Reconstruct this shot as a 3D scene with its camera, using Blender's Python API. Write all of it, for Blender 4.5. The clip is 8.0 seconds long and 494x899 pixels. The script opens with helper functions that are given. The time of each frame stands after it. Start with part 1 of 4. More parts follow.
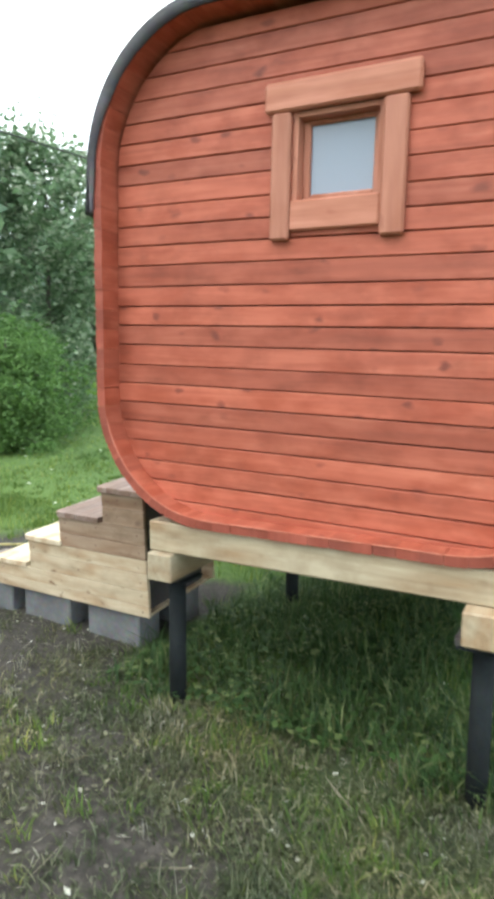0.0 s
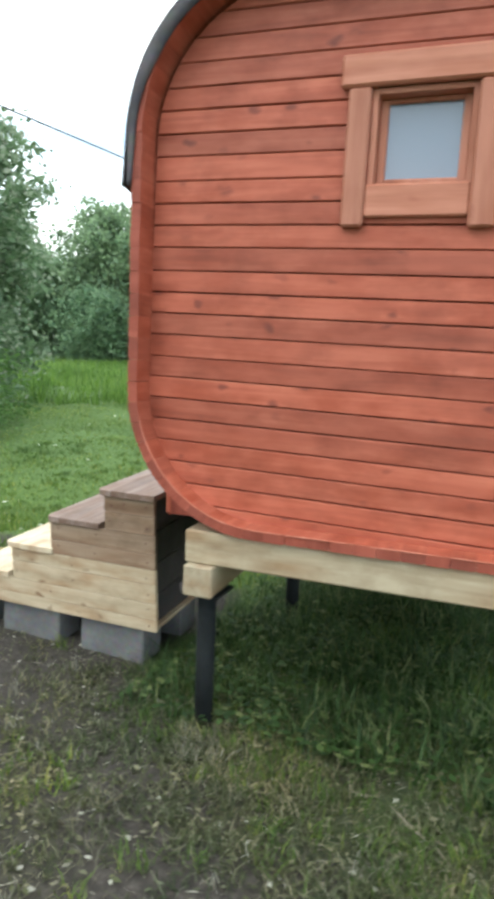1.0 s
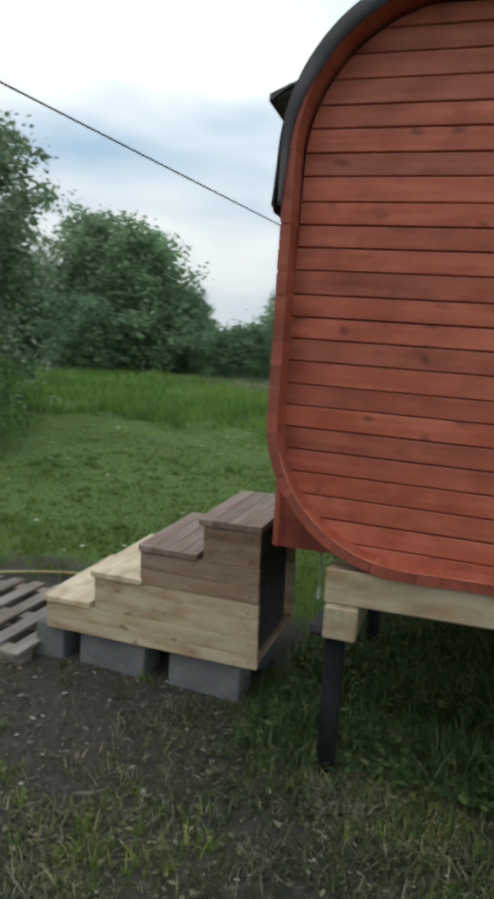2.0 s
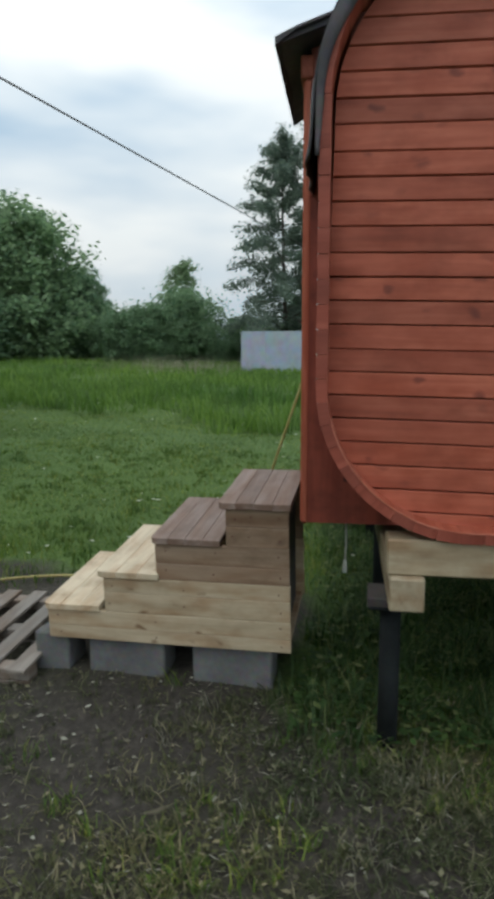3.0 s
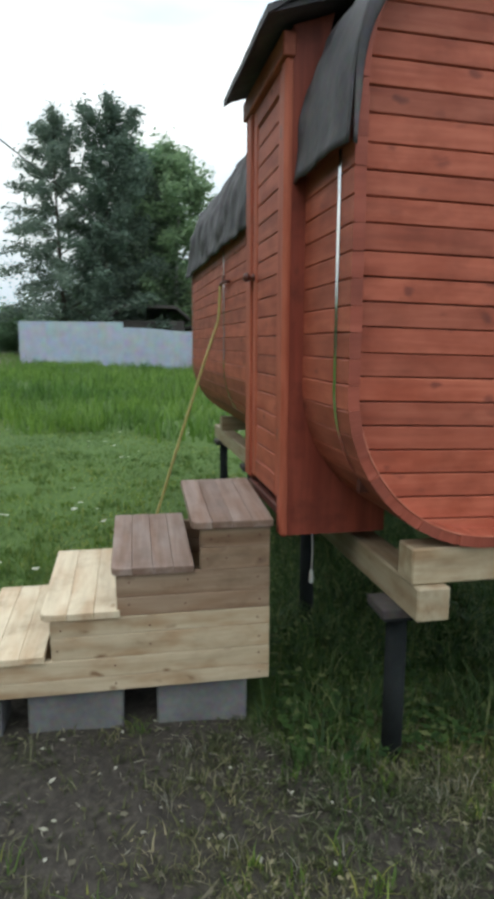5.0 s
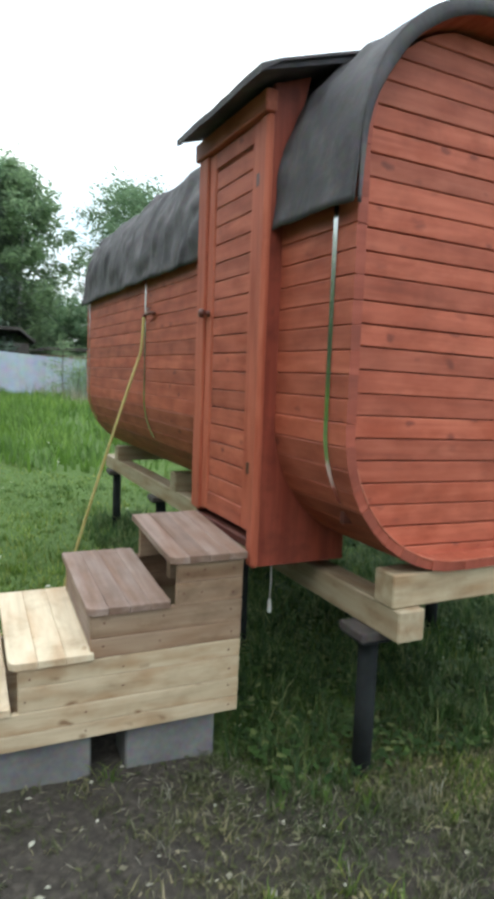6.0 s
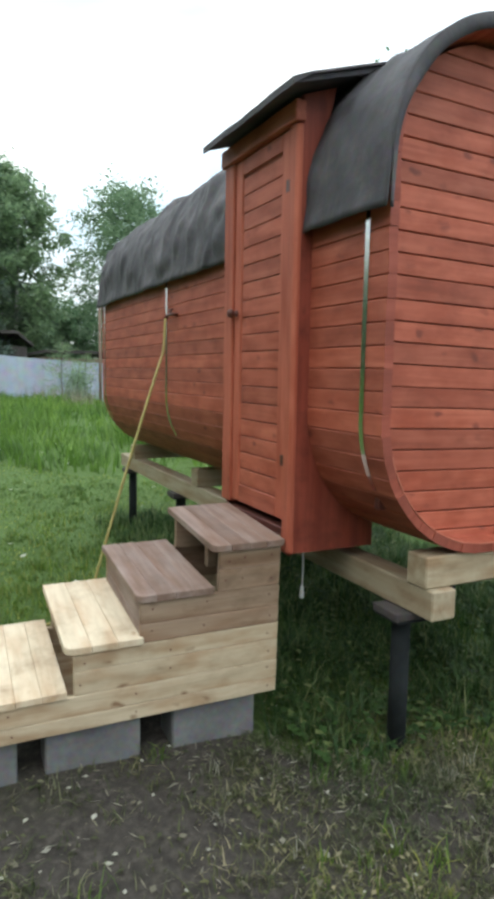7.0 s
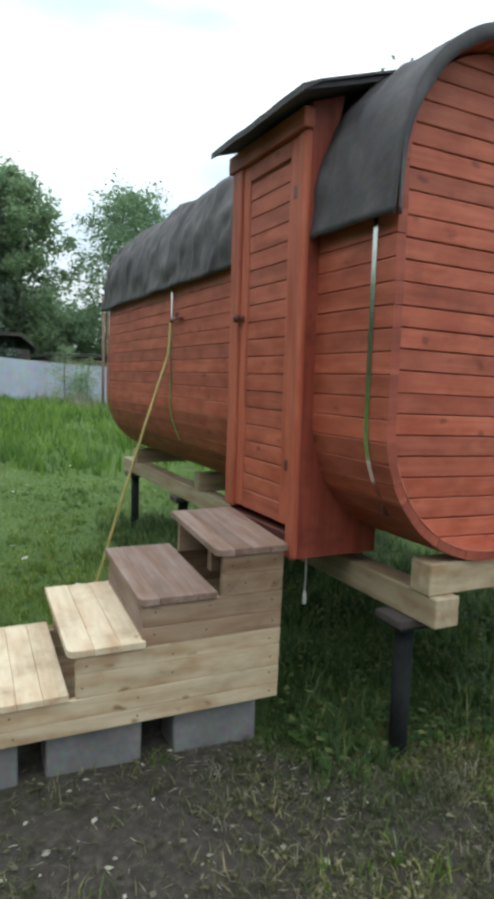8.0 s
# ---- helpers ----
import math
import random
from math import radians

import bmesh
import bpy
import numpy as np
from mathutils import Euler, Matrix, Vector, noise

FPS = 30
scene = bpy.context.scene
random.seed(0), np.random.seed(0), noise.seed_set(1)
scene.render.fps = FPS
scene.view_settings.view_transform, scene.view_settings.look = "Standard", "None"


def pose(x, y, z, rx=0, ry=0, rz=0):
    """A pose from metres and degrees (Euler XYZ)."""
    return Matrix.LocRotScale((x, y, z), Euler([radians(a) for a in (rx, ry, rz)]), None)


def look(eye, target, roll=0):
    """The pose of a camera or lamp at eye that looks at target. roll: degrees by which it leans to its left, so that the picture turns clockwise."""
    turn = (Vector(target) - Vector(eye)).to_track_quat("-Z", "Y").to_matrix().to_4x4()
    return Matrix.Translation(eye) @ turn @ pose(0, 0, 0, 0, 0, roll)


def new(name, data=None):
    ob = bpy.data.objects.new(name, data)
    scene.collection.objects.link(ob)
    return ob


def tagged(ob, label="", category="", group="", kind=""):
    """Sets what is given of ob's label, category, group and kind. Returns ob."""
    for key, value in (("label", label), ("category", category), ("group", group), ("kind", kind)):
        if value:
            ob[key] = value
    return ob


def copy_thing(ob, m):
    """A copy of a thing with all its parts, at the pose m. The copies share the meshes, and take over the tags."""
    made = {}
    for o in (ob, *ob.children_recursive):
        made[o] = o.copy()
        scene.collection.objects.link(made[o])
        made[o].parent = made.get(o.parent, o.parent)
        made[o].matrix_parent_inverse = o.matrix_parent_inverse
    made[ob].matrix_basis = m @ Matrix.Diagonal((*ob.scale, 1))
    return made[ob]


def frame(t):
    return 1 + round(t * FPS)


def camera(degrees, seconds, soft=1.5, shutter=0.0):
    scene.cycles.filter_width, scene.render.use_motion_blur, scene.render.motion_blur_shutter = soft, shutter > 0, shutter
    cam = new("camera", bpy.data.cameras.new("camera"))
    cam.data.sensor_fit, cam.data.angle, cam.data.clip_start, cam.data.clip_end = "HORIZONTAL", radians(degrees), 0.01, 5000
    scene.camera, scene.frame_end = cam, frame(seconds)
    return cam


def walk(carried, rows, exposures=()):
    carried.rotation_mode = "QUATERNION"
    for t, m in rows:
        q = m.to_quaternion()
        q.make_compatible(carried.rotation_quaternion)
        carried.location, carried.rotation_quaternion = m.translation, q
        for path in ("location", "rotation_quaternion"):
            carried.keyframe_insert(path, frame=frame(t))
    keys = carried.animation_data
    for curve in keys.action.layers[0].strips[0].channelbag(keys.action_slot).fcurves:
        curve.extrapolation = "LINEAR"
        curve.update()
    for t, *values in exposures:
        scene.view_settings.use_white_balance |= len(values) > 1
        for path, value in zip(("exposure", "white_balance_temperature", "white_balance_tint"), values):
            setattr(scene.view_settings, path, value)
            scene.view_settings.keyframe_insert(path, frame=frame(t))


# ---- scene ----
cam = camera(41.6, 8.0, soft=4.6, shutter=0.4)
PATH = [
    (0, (0.29, -0.095, 1.501), (-0.683, 1.633, 1.236), 0.6),
    (0.5, (0.003, -0.062, 1.506), (-0.911, 1.705, 1.296), 3.7),
    (1, (-0.301, -0.126, 1.489), (-1.032, 1.715, 1.215), 2.5),
    (1.5, (-0.613, -0.203, 1.458), (-1.408, 1.606, 1.153), 3.7),
    (2, (-0.955, -0.219, 1.526), (-1.613, 1.654, 1.286), 3.6),
    (2.2, (-1.12, -0.231, 1.523), (-1.64, 1.682, 1.257), 4.1),
    (3.3, (-1.654, -0.127, 1.472), (-1.928, 1.832, 1.179), -2.5),
    (3.5, (-1.774, -0.048, 1.498), (-1.93, 1.926, 1.217), -2.2),
    (4, (-1.978, 0.01, 1.491), (-2.096, 1.982, 1.179), 0.3),
    (4.5, (-2.258, 0.058, 1.524), (-2.228, 2.028, 1.176), -3.2),
    (4.7, (-2.283, 0.055, 1.520), (-2.120, 2.018, 1.168), -1.6),
    (5.8, (-2.772, 0.154, 1.518), (-2.105, 2.029, 1.318), 0.8),
    (6, (-2.886, 0.172, 1.544), (-2.093, 1.993, 1.313), 2.1),
    (6.5, (-3.043, 0.127, 1.539), (-2.24, 1.939, 1.27), 0.7),
    (7, (-3.096, 0.109, 1.529), (-2.292, 1.925, 1.296), 1.0),
    (7.5, (-3.113, 0.11, 1.525), (-2.284, 1.917, 1.309), 1.0),
    (8, (-3.11, 0.113, 1.526), (-2.309, 1.933, 1.309), 1.7),
]
EXPOSURES = [(0, 0.62), (1, 0.36), (1.5, 0.08), (2.1, -0.94), (3.3, -0.92), (4.7, -0.68), (5.8, -0.02), (6.5, -0.04), (8, -0.32)]
walk(cam, [(t, look(eye, target, roll)) for t, eye, target, roll in PATH], EXPOSURES)


# ---- world, sun and sky ----
SUN_AZ, SUN_EL = radians(215), radians(52)
world = bpy.data.worlds.new("sky")
scene.world = world
world.use_nodes = True
wn, wl = world.node_tree.nodes, world.node_tree.links
wn.clear()
w_out = wn.new("ShaderNodeOutputWorld")
w_bg = wn.new("ShaderNodeBackground")
w_sky = wn.new("ShaderNodeTexSky")
w_sky.sky_type = 'NISHITA'
w_sky.sun_disc = False
w_sky.sun_elevation, w_sky.sun_rotation = SUN_EL, SUN_AZ
w_sky.dust_density = 2.0
w_co = wn.new("ShaderNodeTexCoord")
w_map = wn.new("ShaderNodeMapping")
w_map.inputs["Scale"].default_value = (1.0, 1.0, 3.2)
w_map.inputs["Location"].default_value = (0.35, 0.1, 0.2)
w_noise = wn.new("ShaderNodeTexNoise")
w_noise.inputs["Scale"].default_value = 1.9
w_noise.inputs["Detail"].default_value = 4.0
w_noise.inputs["Roughness"].default_value = 0.45
w_ramp = wn.new("ShaderNodeValToRGB")
w_ramp.color_ramp.elements[0].position, w_ramp.color_ramp.elements[0].color = 0.35, (0.0, 0.0, 0.0, 1)
w_ramp.color_ramp.elements[1].position, w_ramp.color_ramp.elements[1].color = 0.56, (1, 1, 1, 1)
w_mix = wn.new("ShaderNodeMixRGB")
w_mix.inputs["Color2"].default_value = (15.8, 16.8, 17.0, 1)
w_base = wn.new("ShaderNodeMixRGB")
w_base.inputs["Fac"].default_value = 0.72
w_base.inputs["Color2"].default_value = (9.6, 13.2, 16.4, 1)
wl.new(w_co.outputs["Generated"], w_map.inputs["Vector"])
wl.new(w_map.outputs["Vector"], w_noise.inputs["Vector"])
wl.new(w_noise.outputs["Fac"], w_ramp.inputs["Fac"])
wl.new(w_sky.outputs["Color"], w_base.inputs["Color1"])
wl.new(w_base.outputs["Color"], w_mix.inputs["Color1"])
wl.new(w_ramp.outputs["Color"], w_mix.inputs["Fac"])
w_sep = wn.new("ShaderNodeSeparateXYZ")
w_high = wn.new("ShaderNodeMapRange")
w_high.inputs["To Min"].default_value, w_high.inputs["To Max"].default_value = 1.0, 2.1
w_gain = wn.new("ShaderNodeVectorMath")
w_gain.operation = 'SCALE'
wl.new(w_co.outputs["Generated"], w_sep.inputs[0])
wl.new(w_sep.outputs["Z"], w_high.inputs["Value"])
wl.new(w_mix.outputs["Color"], w_gain.inputs[0])
wl.new(w_high.outputs["Result"], w_gain.inputs["Scale"])
wl.new(w_gain.outputs[0], w_bg.inputs["Color"])
wl.new(w_bg.outputs["Background"], w_out.inputs["Surface"])
w_bg.inputs["Strength"].default_value = 0.085

sun = new("sun", bpy.data.lights.new("sun", "SUN"))
sun.data.energy, sun.data.angle, sun.data.color = 0.8, radians(40), (1.0, 0.95, 0.88)
sun.matrix_world = look((-20 * math.sin(radians(35)), -20 * math.cos(radians(35)), 20 * math.tan(SUN_EL)), (0, 0, 0))


# ---- materials ----
def mat(name, rough=0.7, metal=0.0):
    m = bpy.data.materials.new(name)
    m.use_nodes = True
    nt = m.node_tree
    b = nt.nodes["Principled BSDF"]
    b.inputs["Roughness"].default_value = rough
    b.inputs["Metallic"].default_value = metal
    return m, nt, b


def node(nt, kind, **values):
    n = nt.nodes.new(kind)
    for k, v in values.items():
        n.inputs[k.replace("_", " ")].default_value = v
    return n


def ramp(nt, fac, stops):
    r = nt.nodes.new("ShaderNodeValToRGB")
    e = r.color_ramp.elements
    while len(e) < len(stops):
        e.new(0.5)
    for el, (p, c) in zip(e, stops):
        el.position, el.color = p, (*c, 1)
    nt.links.new(fac, r.inputs["Fac"])
    return r.outputs["Color"]


def mixc(nt, fac, a, b, mode="MIX"):
    m = nt.nodes.new("ShaderNodeMixRGB")
    m.blend_type = mode
    for key, v in (("Fac", fac), ("Color1", a), ("Color2", b)):
        if isinstance(v, (int, float)):
            m.inputs[key].default_value = v
        elif isinstance(v, tuple):
            m.inputs[key].default_value = (*v, 1)
        else:
            nt.links.new(v, m.inputs[key])
    return m.outputs["Color"]


def bump(nt, b, height, strength=0.3, dist=0.005):
    n = node(nt, "ShaderNodeBump", Strength=strength, Distance=dist)
    nt.links.new(height, n.inputs["Height"])
    nt.links.new(n.outputs["Normal"], b.inputs["Normal"])


def object_vec(nt, scale, jitter=7.0):
    """Object coordinates stretched by scale, shifted by the object's random number."""
    co = nt.nodes.new("ShaderNodeTexCoord")
    info = nt.nodes.new("ShaderNodeObjectInfo")
    mul = nt.nodes.new("ShaderNodeVectorMath")
    mul.operation = 'MULTIPLY_ADD'
    comb = nt.nodes.new("ShaderNodeCombineXYZ")
    for i, f in enumerate((1.0, 1.7, 0.6)):
        mm = nt.nodes.new("ShaderNodeMath")
        mm.operation = 'MULTIPLY'
        mm.inputs[1].default_value = jitter * f
        nt.links.new(info.outputs["Random"], mm.inputs[0])
        nt.links.new(mm.outputs[0], comb.inputs[i])
    nt.links.new(co.outputs["Object"], mul.inputs[0])
    mul.inputs[1].default_value = scale
    nt.links.new(comb.outputs[0], mul.inputs[2])
    return mul.outputs[0], info.outputs["Random"]


def wood(name, axis, dark, mid, light, knot, rough=0.65, knots=0.85, vary=0.2, dirt=0.0, patch=2.6, speck=0.0):
    """Sawn boards: grain stretched along axis (0 x, 1 y, 2 z), knots, blotchy stain, one tone a board."""
    m, nt, b = mat(name, rough)
    fine = [26.0] * 3
    fine[axis] = 1.6
    v, rnd = object_vec(nt, fine)
    n1 = node(nt, "ShaderNodeTexNoise", Scale=1.0, Detail=5.0, Roughness=0.6, Distortion=0.6)
    nt.links.new(v, n1.inputs["Vector"])
    base = ramp(nt, n1.outputs["Fac"], [(0.25, dark), (0.5, mid), (0.75, light)])
    blot = [12.0] * 3
    blot[axis] = patch
    v2, _ = object_vec(nt, blot, 3.0)
    n2 = node(nt, "ShaderNodeTexNoise", Scale=1.0, Detail=3.0)
    nt.links.new(v2, n2.inputs["Vector"])
    f2 = ramp(nt, n2.outputs["Fac"], [(0.42, (0, 0, 0)), (0.68, (1, 1, 1))])
    base = mixc(nt, f2, base, mixc(nt, 1.0, base, (0.76, 0.62, 0.52), "MULTIPLY"))
    kk = [11.0] * 3
    kk[axis] = 6.5
    v3, _ = object_vec(nt, kk, 11.0)
    vo = node(nt, "ShaderNodeTexVoronoi", Scale=1.0)
    n3 = node(nt, "ShaderNodeTexNoise", Scale=1.7, Detail=2.0)
    nt.links.new(v3, n3.inputs["Vector"])
    warp = nt.nodes.new("ShaderNodeVectorMath")
    warp.operation = 'MULTIPLY_ADD'
    warp.inputs[1].default_value = (0.55, 0.55, 0.55)
    nt.links.new(n3.outputs["Color"], warp.inputs[0])
    nt.links.new(v3, warp.inputs[2])
    nt.links.new(warp.outputs[0], vo.inputs["Vector"])
    kf = ramp(nt, vo.outputs["Distance"], [(0.06 + speck * 0.6, (knots, knots, knots)), (0.13 + 0.06 * knots + speck * 0.6, (0, 0, 0))])
    cell = ramp(nt, vo.outputs["Color"], [(0.3 - speck, (0, 0, 0)), (0.75 - 2 * speck, (1, 1, 1))])
    kf = mixc(nt, 1.0, kf, cell, "MULTIPLY")
    base = mixc(nt, kf, base, knot)
    if dirt:
        v4, _ = object_vec(nt, (5.0, 5.0, 7.0), 2.0)
        n4 = node(nt, "ShaderNodeTexNoise", Scale=1.0, Detail=6.0, Roughness=0.65)
        nt.links.new(v4, n4.inputs["Vector"])
        f4 = ramp(nt, n4.outputs["Fac"], [(0.48, (0, 0, 0)), (0.72, (dirt, dirt, dirt))])
        base = mixc(nt, f4, base, mixc(nt, 1.0, base, (0.48, 0.40, 0.32), "MULTIPLY"))
    tone = ramp(nt, rnd, [(0.0, (1 - vary, 1 - vary, 1 - vary)), (0.5, (1, 1, 1)), (1.0, (1 + vary * 0.3, 1 + vary * 0.25, 1 + vary * 0.2))])
    base = mixc(nt, 1.0, base, tone, "MULTIPLY")
    nt.links.new(base, b.inputs["Base Color"])
    bump(nt, b, n1.outputs["Fac"], 0.25, 0.003)
    return m


RED = ((0.305, 0.072, 0.039), (0.405, 0.100, 0.055), (0.490, 0.143, 0.084), (0.165, 0.034, 0.021))
red_x = wood("red_stained_boards", 0, *RED, dirt=0.5, patch=6.0, speck=0.05, vary=0.24)
red_y = wood("red_stained_staves", 1, *RED, vary=0.18, dirt=0.45, patch=5.0, speck=0.04)
red_z = wood("red_stained_posts", 2, *RED, knots=0.6)
# portal cheeks: the same red darkened to carry their shade, plus dirt
shaded_red_z = wood("shaded_dirty_red_boards", 2, (0.175, 0.032, 0.018), (0.235, 0.046, 0.026), (0.30, 0.066, 0.038), (0.09, 0.016, 0.010), knots=0.4, dirt=0.8)
rim_m = wood("stained_end_grain", 2, (0.23, 0.048, 0.028), (0.30, 0.068, 0.041), (0.36, 0.092, 0.058), (0.14, 0.026, 0.017), knots=0.3, vary=0.22)
trim_z = wood("stained_trim", 2, (0.37, 0.135, 0.082), (0.45, 0.178, 0.112), (0.51, 0.22, 0.145), (0.27, 0.075, 0.042), knots=0.4)
trim_x = wood("stained_trim_lying", 0, (0.37, 0.135, 0.082), (0.45, 0.178, 0.112), (0.51, 0.22, 0.145), (0.27, 0.075, 0.042), knots=0.4)
pine_x = wood("fresh_pine_sides", 0, (0.42, 0.335, 0.225), (0.52, 0.425, 0.295), (0.60, 0.50, 0.36), (0.22, 0.13, 0.07), vary=0.15, knots=1.0, dirt=0.4, patch=4.0)
pine_y = wood("fresh_pine_treads", 1, (0.55, 0.455, 0.32), (0.65, 0.55, 0.40), (0.72, 0.625, 0.47), (0.36, 0.23, 0.13), vary=0.12, knots=0.7, dirt=0.6, speck=0.03)
grey_x = wood("weathered_pine_sides", 0, (0.24, 0.165, 0.11), (0.32, 0.225, 0.155), (0.40, 0.29, 0.205), (0.15, 0.09, 0.06), vary=0.2, knots=0.7, dirt=0.7)
grey_y = wood("weathered_brown_treads", 1, (0.20, 0.145, 0.12), (0.27, 0.20, 0.17), (0.34, 0.26, 0.225), (0.14, 0.09, 0.07), vary=0.14, knots=0.3, dirt=0.5)
beam_m = wood("sawn_beam_along", 1, (0.31, 0.25, 0.165), (0.40, 0.33, 0.225), (0.47, 0.40, 0.285), (0.25, 0.17, 0.1), vary=0.15, knots=0.5, dirt=0.55)
beam_c = wood("sawn_beam_across", 0, (0.31, 0.25, 0.165), (0.40, 0.33, 0.225), (0.47, 0.40, 0.285), (0.25, 0.17, 0.1), vary=0.15, knots=0.5, dirt=0.55)
pallet_m = wood("grey_pallet_boards", 1, (0.15, 0.13, 0.115), (0.22, 0.195, 0.17), (0.30, 0.265, 0.235), (0.08, 0.07, 0.06), vary=0.35, knots=0.3)
inside_m = wood("dark_backing", 0, (0.06, 0.014, 0.008), (0.09, 0.02, 0.012), (0.11, 0.028, 0.016), (0.04, 0.01, 0.006), knots=0.0)


def mottled(name, stops, scale, rough=0.9, bump_s=0.4, dist=0.01, detail=6.0, metal=0.0):
    m, nt, b = mat(name, rough, metal)
    v, _ = object_vec(nt, (1.0, 1.0, 1.0), 5.0)
    n = node(nt, "ShaderNodeTexNoise", Scale=scale, Detail=detail, Roughness=0.65)
    nt.links.new(v, n.inputs["Vector"])
    n2 = node(nt, "ShaderNodeTexNoise", Scale=scale * 9, Detail=3.0)
    nt.links.new(v, n2.inputs["Vector"])
    c = ramp(nt, n.outputs["Fac"], stops)
    c = mixc(nt, 0.35, c, mixc(nt, 1.0, c, n2.outputs["Color"], "OVERLAY"))
    nt.links.new(c, b.inputs["Base Color"])
    bump(nt, b, n2.outputs["Fac"], bump_s, dist)
    return m


felt_m = mottled("bitumen_felt", [(0.3, (0.026, 0.025, 0.030)), (0.5, (0.054, 0.051, 0.057)), (0.7, (0.112, 0.102, 0.108))], 3.5, 0.7, 0.4, 0.008)
concrete_m = mottled("grey_concrete", [(0.3, (0.095, 0.095, 0.096)), (0.7, (0.18, 0.18, 0.182))], 4.0, 0.92, 0.5, 0.004)
pile_m = mottled("black_pile_paint", [(0.3, (0.007, 0.009, 0.010)), (0.7, (0.017, 0.021, 0.022))], 9.0, 0.92, 0.2, 0.002)
pile_m.node_tree.nodes["Principled BSDF"].inputs["Specular IOR Level"].default_value = 0.25
fence_m = mottled("pale_blue_sheet", [(0.3, (0.33, 0.37, 0.46)), (0.7, (0.38, 0.42, 0.51))], 0.25, 0.5, 0.02, 0.001, 1.0)
bark_m = mottled("bark", [(0.3, (0.05, 0.042, 0.035)), (0.7, (0.14, 0.12, 0.10))], 8.0, 0.95, 0.7, 0.02)
birch_m = mottled("birch_bark", [(0.35, (0.10, 0.09, 0.085)), (0.55, (0.45, 0.44, 0.42))], 5.0, 0.9, 0.4, 0.01)
shed_m = mottled("dark_shed_boards", [(0.3, (0.04, 0.035, 0.035)), (0.7, (0.08, 0.07, 0.065))], 4.0)
brown_m = mottled("brown_shed_wall", [(0.3, (0.16, 0.11, 0.085)), (0.7, (0.24, 0.17, 0.13))], 4.0)
cable_m = mottled("black_cable", [(0.3, (0.02, 0.02, 0.02)), (0.7, (0.04, 0.04, 0.04))], 5.0, 0.6, 0.0)
hose_m = mottled("yellow_green_hose", [(0.3, (0.33, 0.28, 0.09)), (0.7, (0.45, 0.39, 0.15))], 7.0, 0.5, 0.0)
cord_m = mottled("white_cord", [(0.3, (0.6, 0.6, 0.58)), (0.7, (0.72, 0.72, 0.7))], 7.0, 0.5, 0.0)
knob_m = mottled("dark_turned_wood", [(0.3, (0.07, 0.02, 0.014)), (0.7, (0.12, 0.032, 0.02))], 12.0, 0.45, 0.1)
steel_m = mottled("bright_steel", [(0.3, (0.62, 0.62, 0.60)), (0.7, (0.75, 0.75, 0.74))], 12.0, 0.16, 0.05, 0.001, metal=1.0)

pane_m, nt, b = mat("frosted_pane", 0.12)
b.inputs["Base Color"].default_value = (0.20, 0.24, 0.30, 1)
b.inputs["Specular IOR Level"].default_value = 0.9


def foliage(name, dark, light, rough=0.6, pale=None, drift=0.0, thin=0.5):
    """Leaves or blades, each its own tone; drift shifts whole patches from fresh green to yellowed."""
    m, nt, b = mat(name, rough)
    geo = nt.nodes.new("ShaderNodeNewGeometry")
    info = nt.nodes.new("ShaderNodeObjectInfo")
    stops = [(0.0, dark), (0.7, light)]
    if pale:
        stops.append((0.97, pale))
    c = ramp(nt, geo.outputs["Random Per Island"], stops)
    tone = ramp(nt, info.outputs["Random"], [(0, (0.8, 0.85, 0.85)), (1, (1.12, 1.08, 1.0))])
    c = mixc(nt, 1.0, c, tone, "MULTIPLY")
    if drift:
        co = nt.nodes.new("ShaderNodeTexCoord")
        for scale, dull, fresh in ((drift, (0.58, 0.66, 0.60), (1.42, 1.22, 1.12)), (drift * 5, (0.76, 0.80, 0.78), (1.20, 1.15, 1.05))):
            big = node(nt, "ShaderNodeTexNoise", Scale=scale, Detail=3.0)
            nt.links.new(co.outputs["Object"], big.inputs["Vector"])
            c = mixc(nt, 1.0, c, ramp(nt, big.outputs["Fac"], [(0.34, dull), (0.66, fresh)]), "MULTIPLY")
    nt.links.new(c, b.inputs["Base Color"])
    tr = nt.nodes.new("ShaderNodeBsdfTranslucent")
    nt.links.new(c, tr.inputs["Color"])
    mx = nt.nodes.new("ShaderNodeMixShader")
    mx.inputs[0].default_value = thin
    out = nt.nodes["Material Output"]
    nt.links.new(b.outputs[0], mx.inputs[1])
    nt.links.new(tr.outputs[0], mx.inputs[2])
    nt.links.new(mx.outputs[0], out.inputs["Surface"])
    return m


leaf_birch = foliage("birch_leaves", (0.135, 0.215, 0.135), (0.29, 0.41, 0.235))
leaf_dark = foliage("pine_needles", (0.080, 0.124, 0.106), (0.185, 0.250, 0.195), thin=0.4)
leaf_larch = foliage("drooping_needles", (0.100, 0.150, 0.134), (0.220, 0.285, 0.232), thin=0.4)
leaf_wood = foliage("woodland_leaves", (0.115, 0.208, 0.128), (0.245, 0.372, 0.212))
leaf_poplar = foliage("poplar_leaves", (0.095, 0.170, 0.090), (0.200, 0.305, 0.175), 0.4, (0.42, 0.47, 0.38))
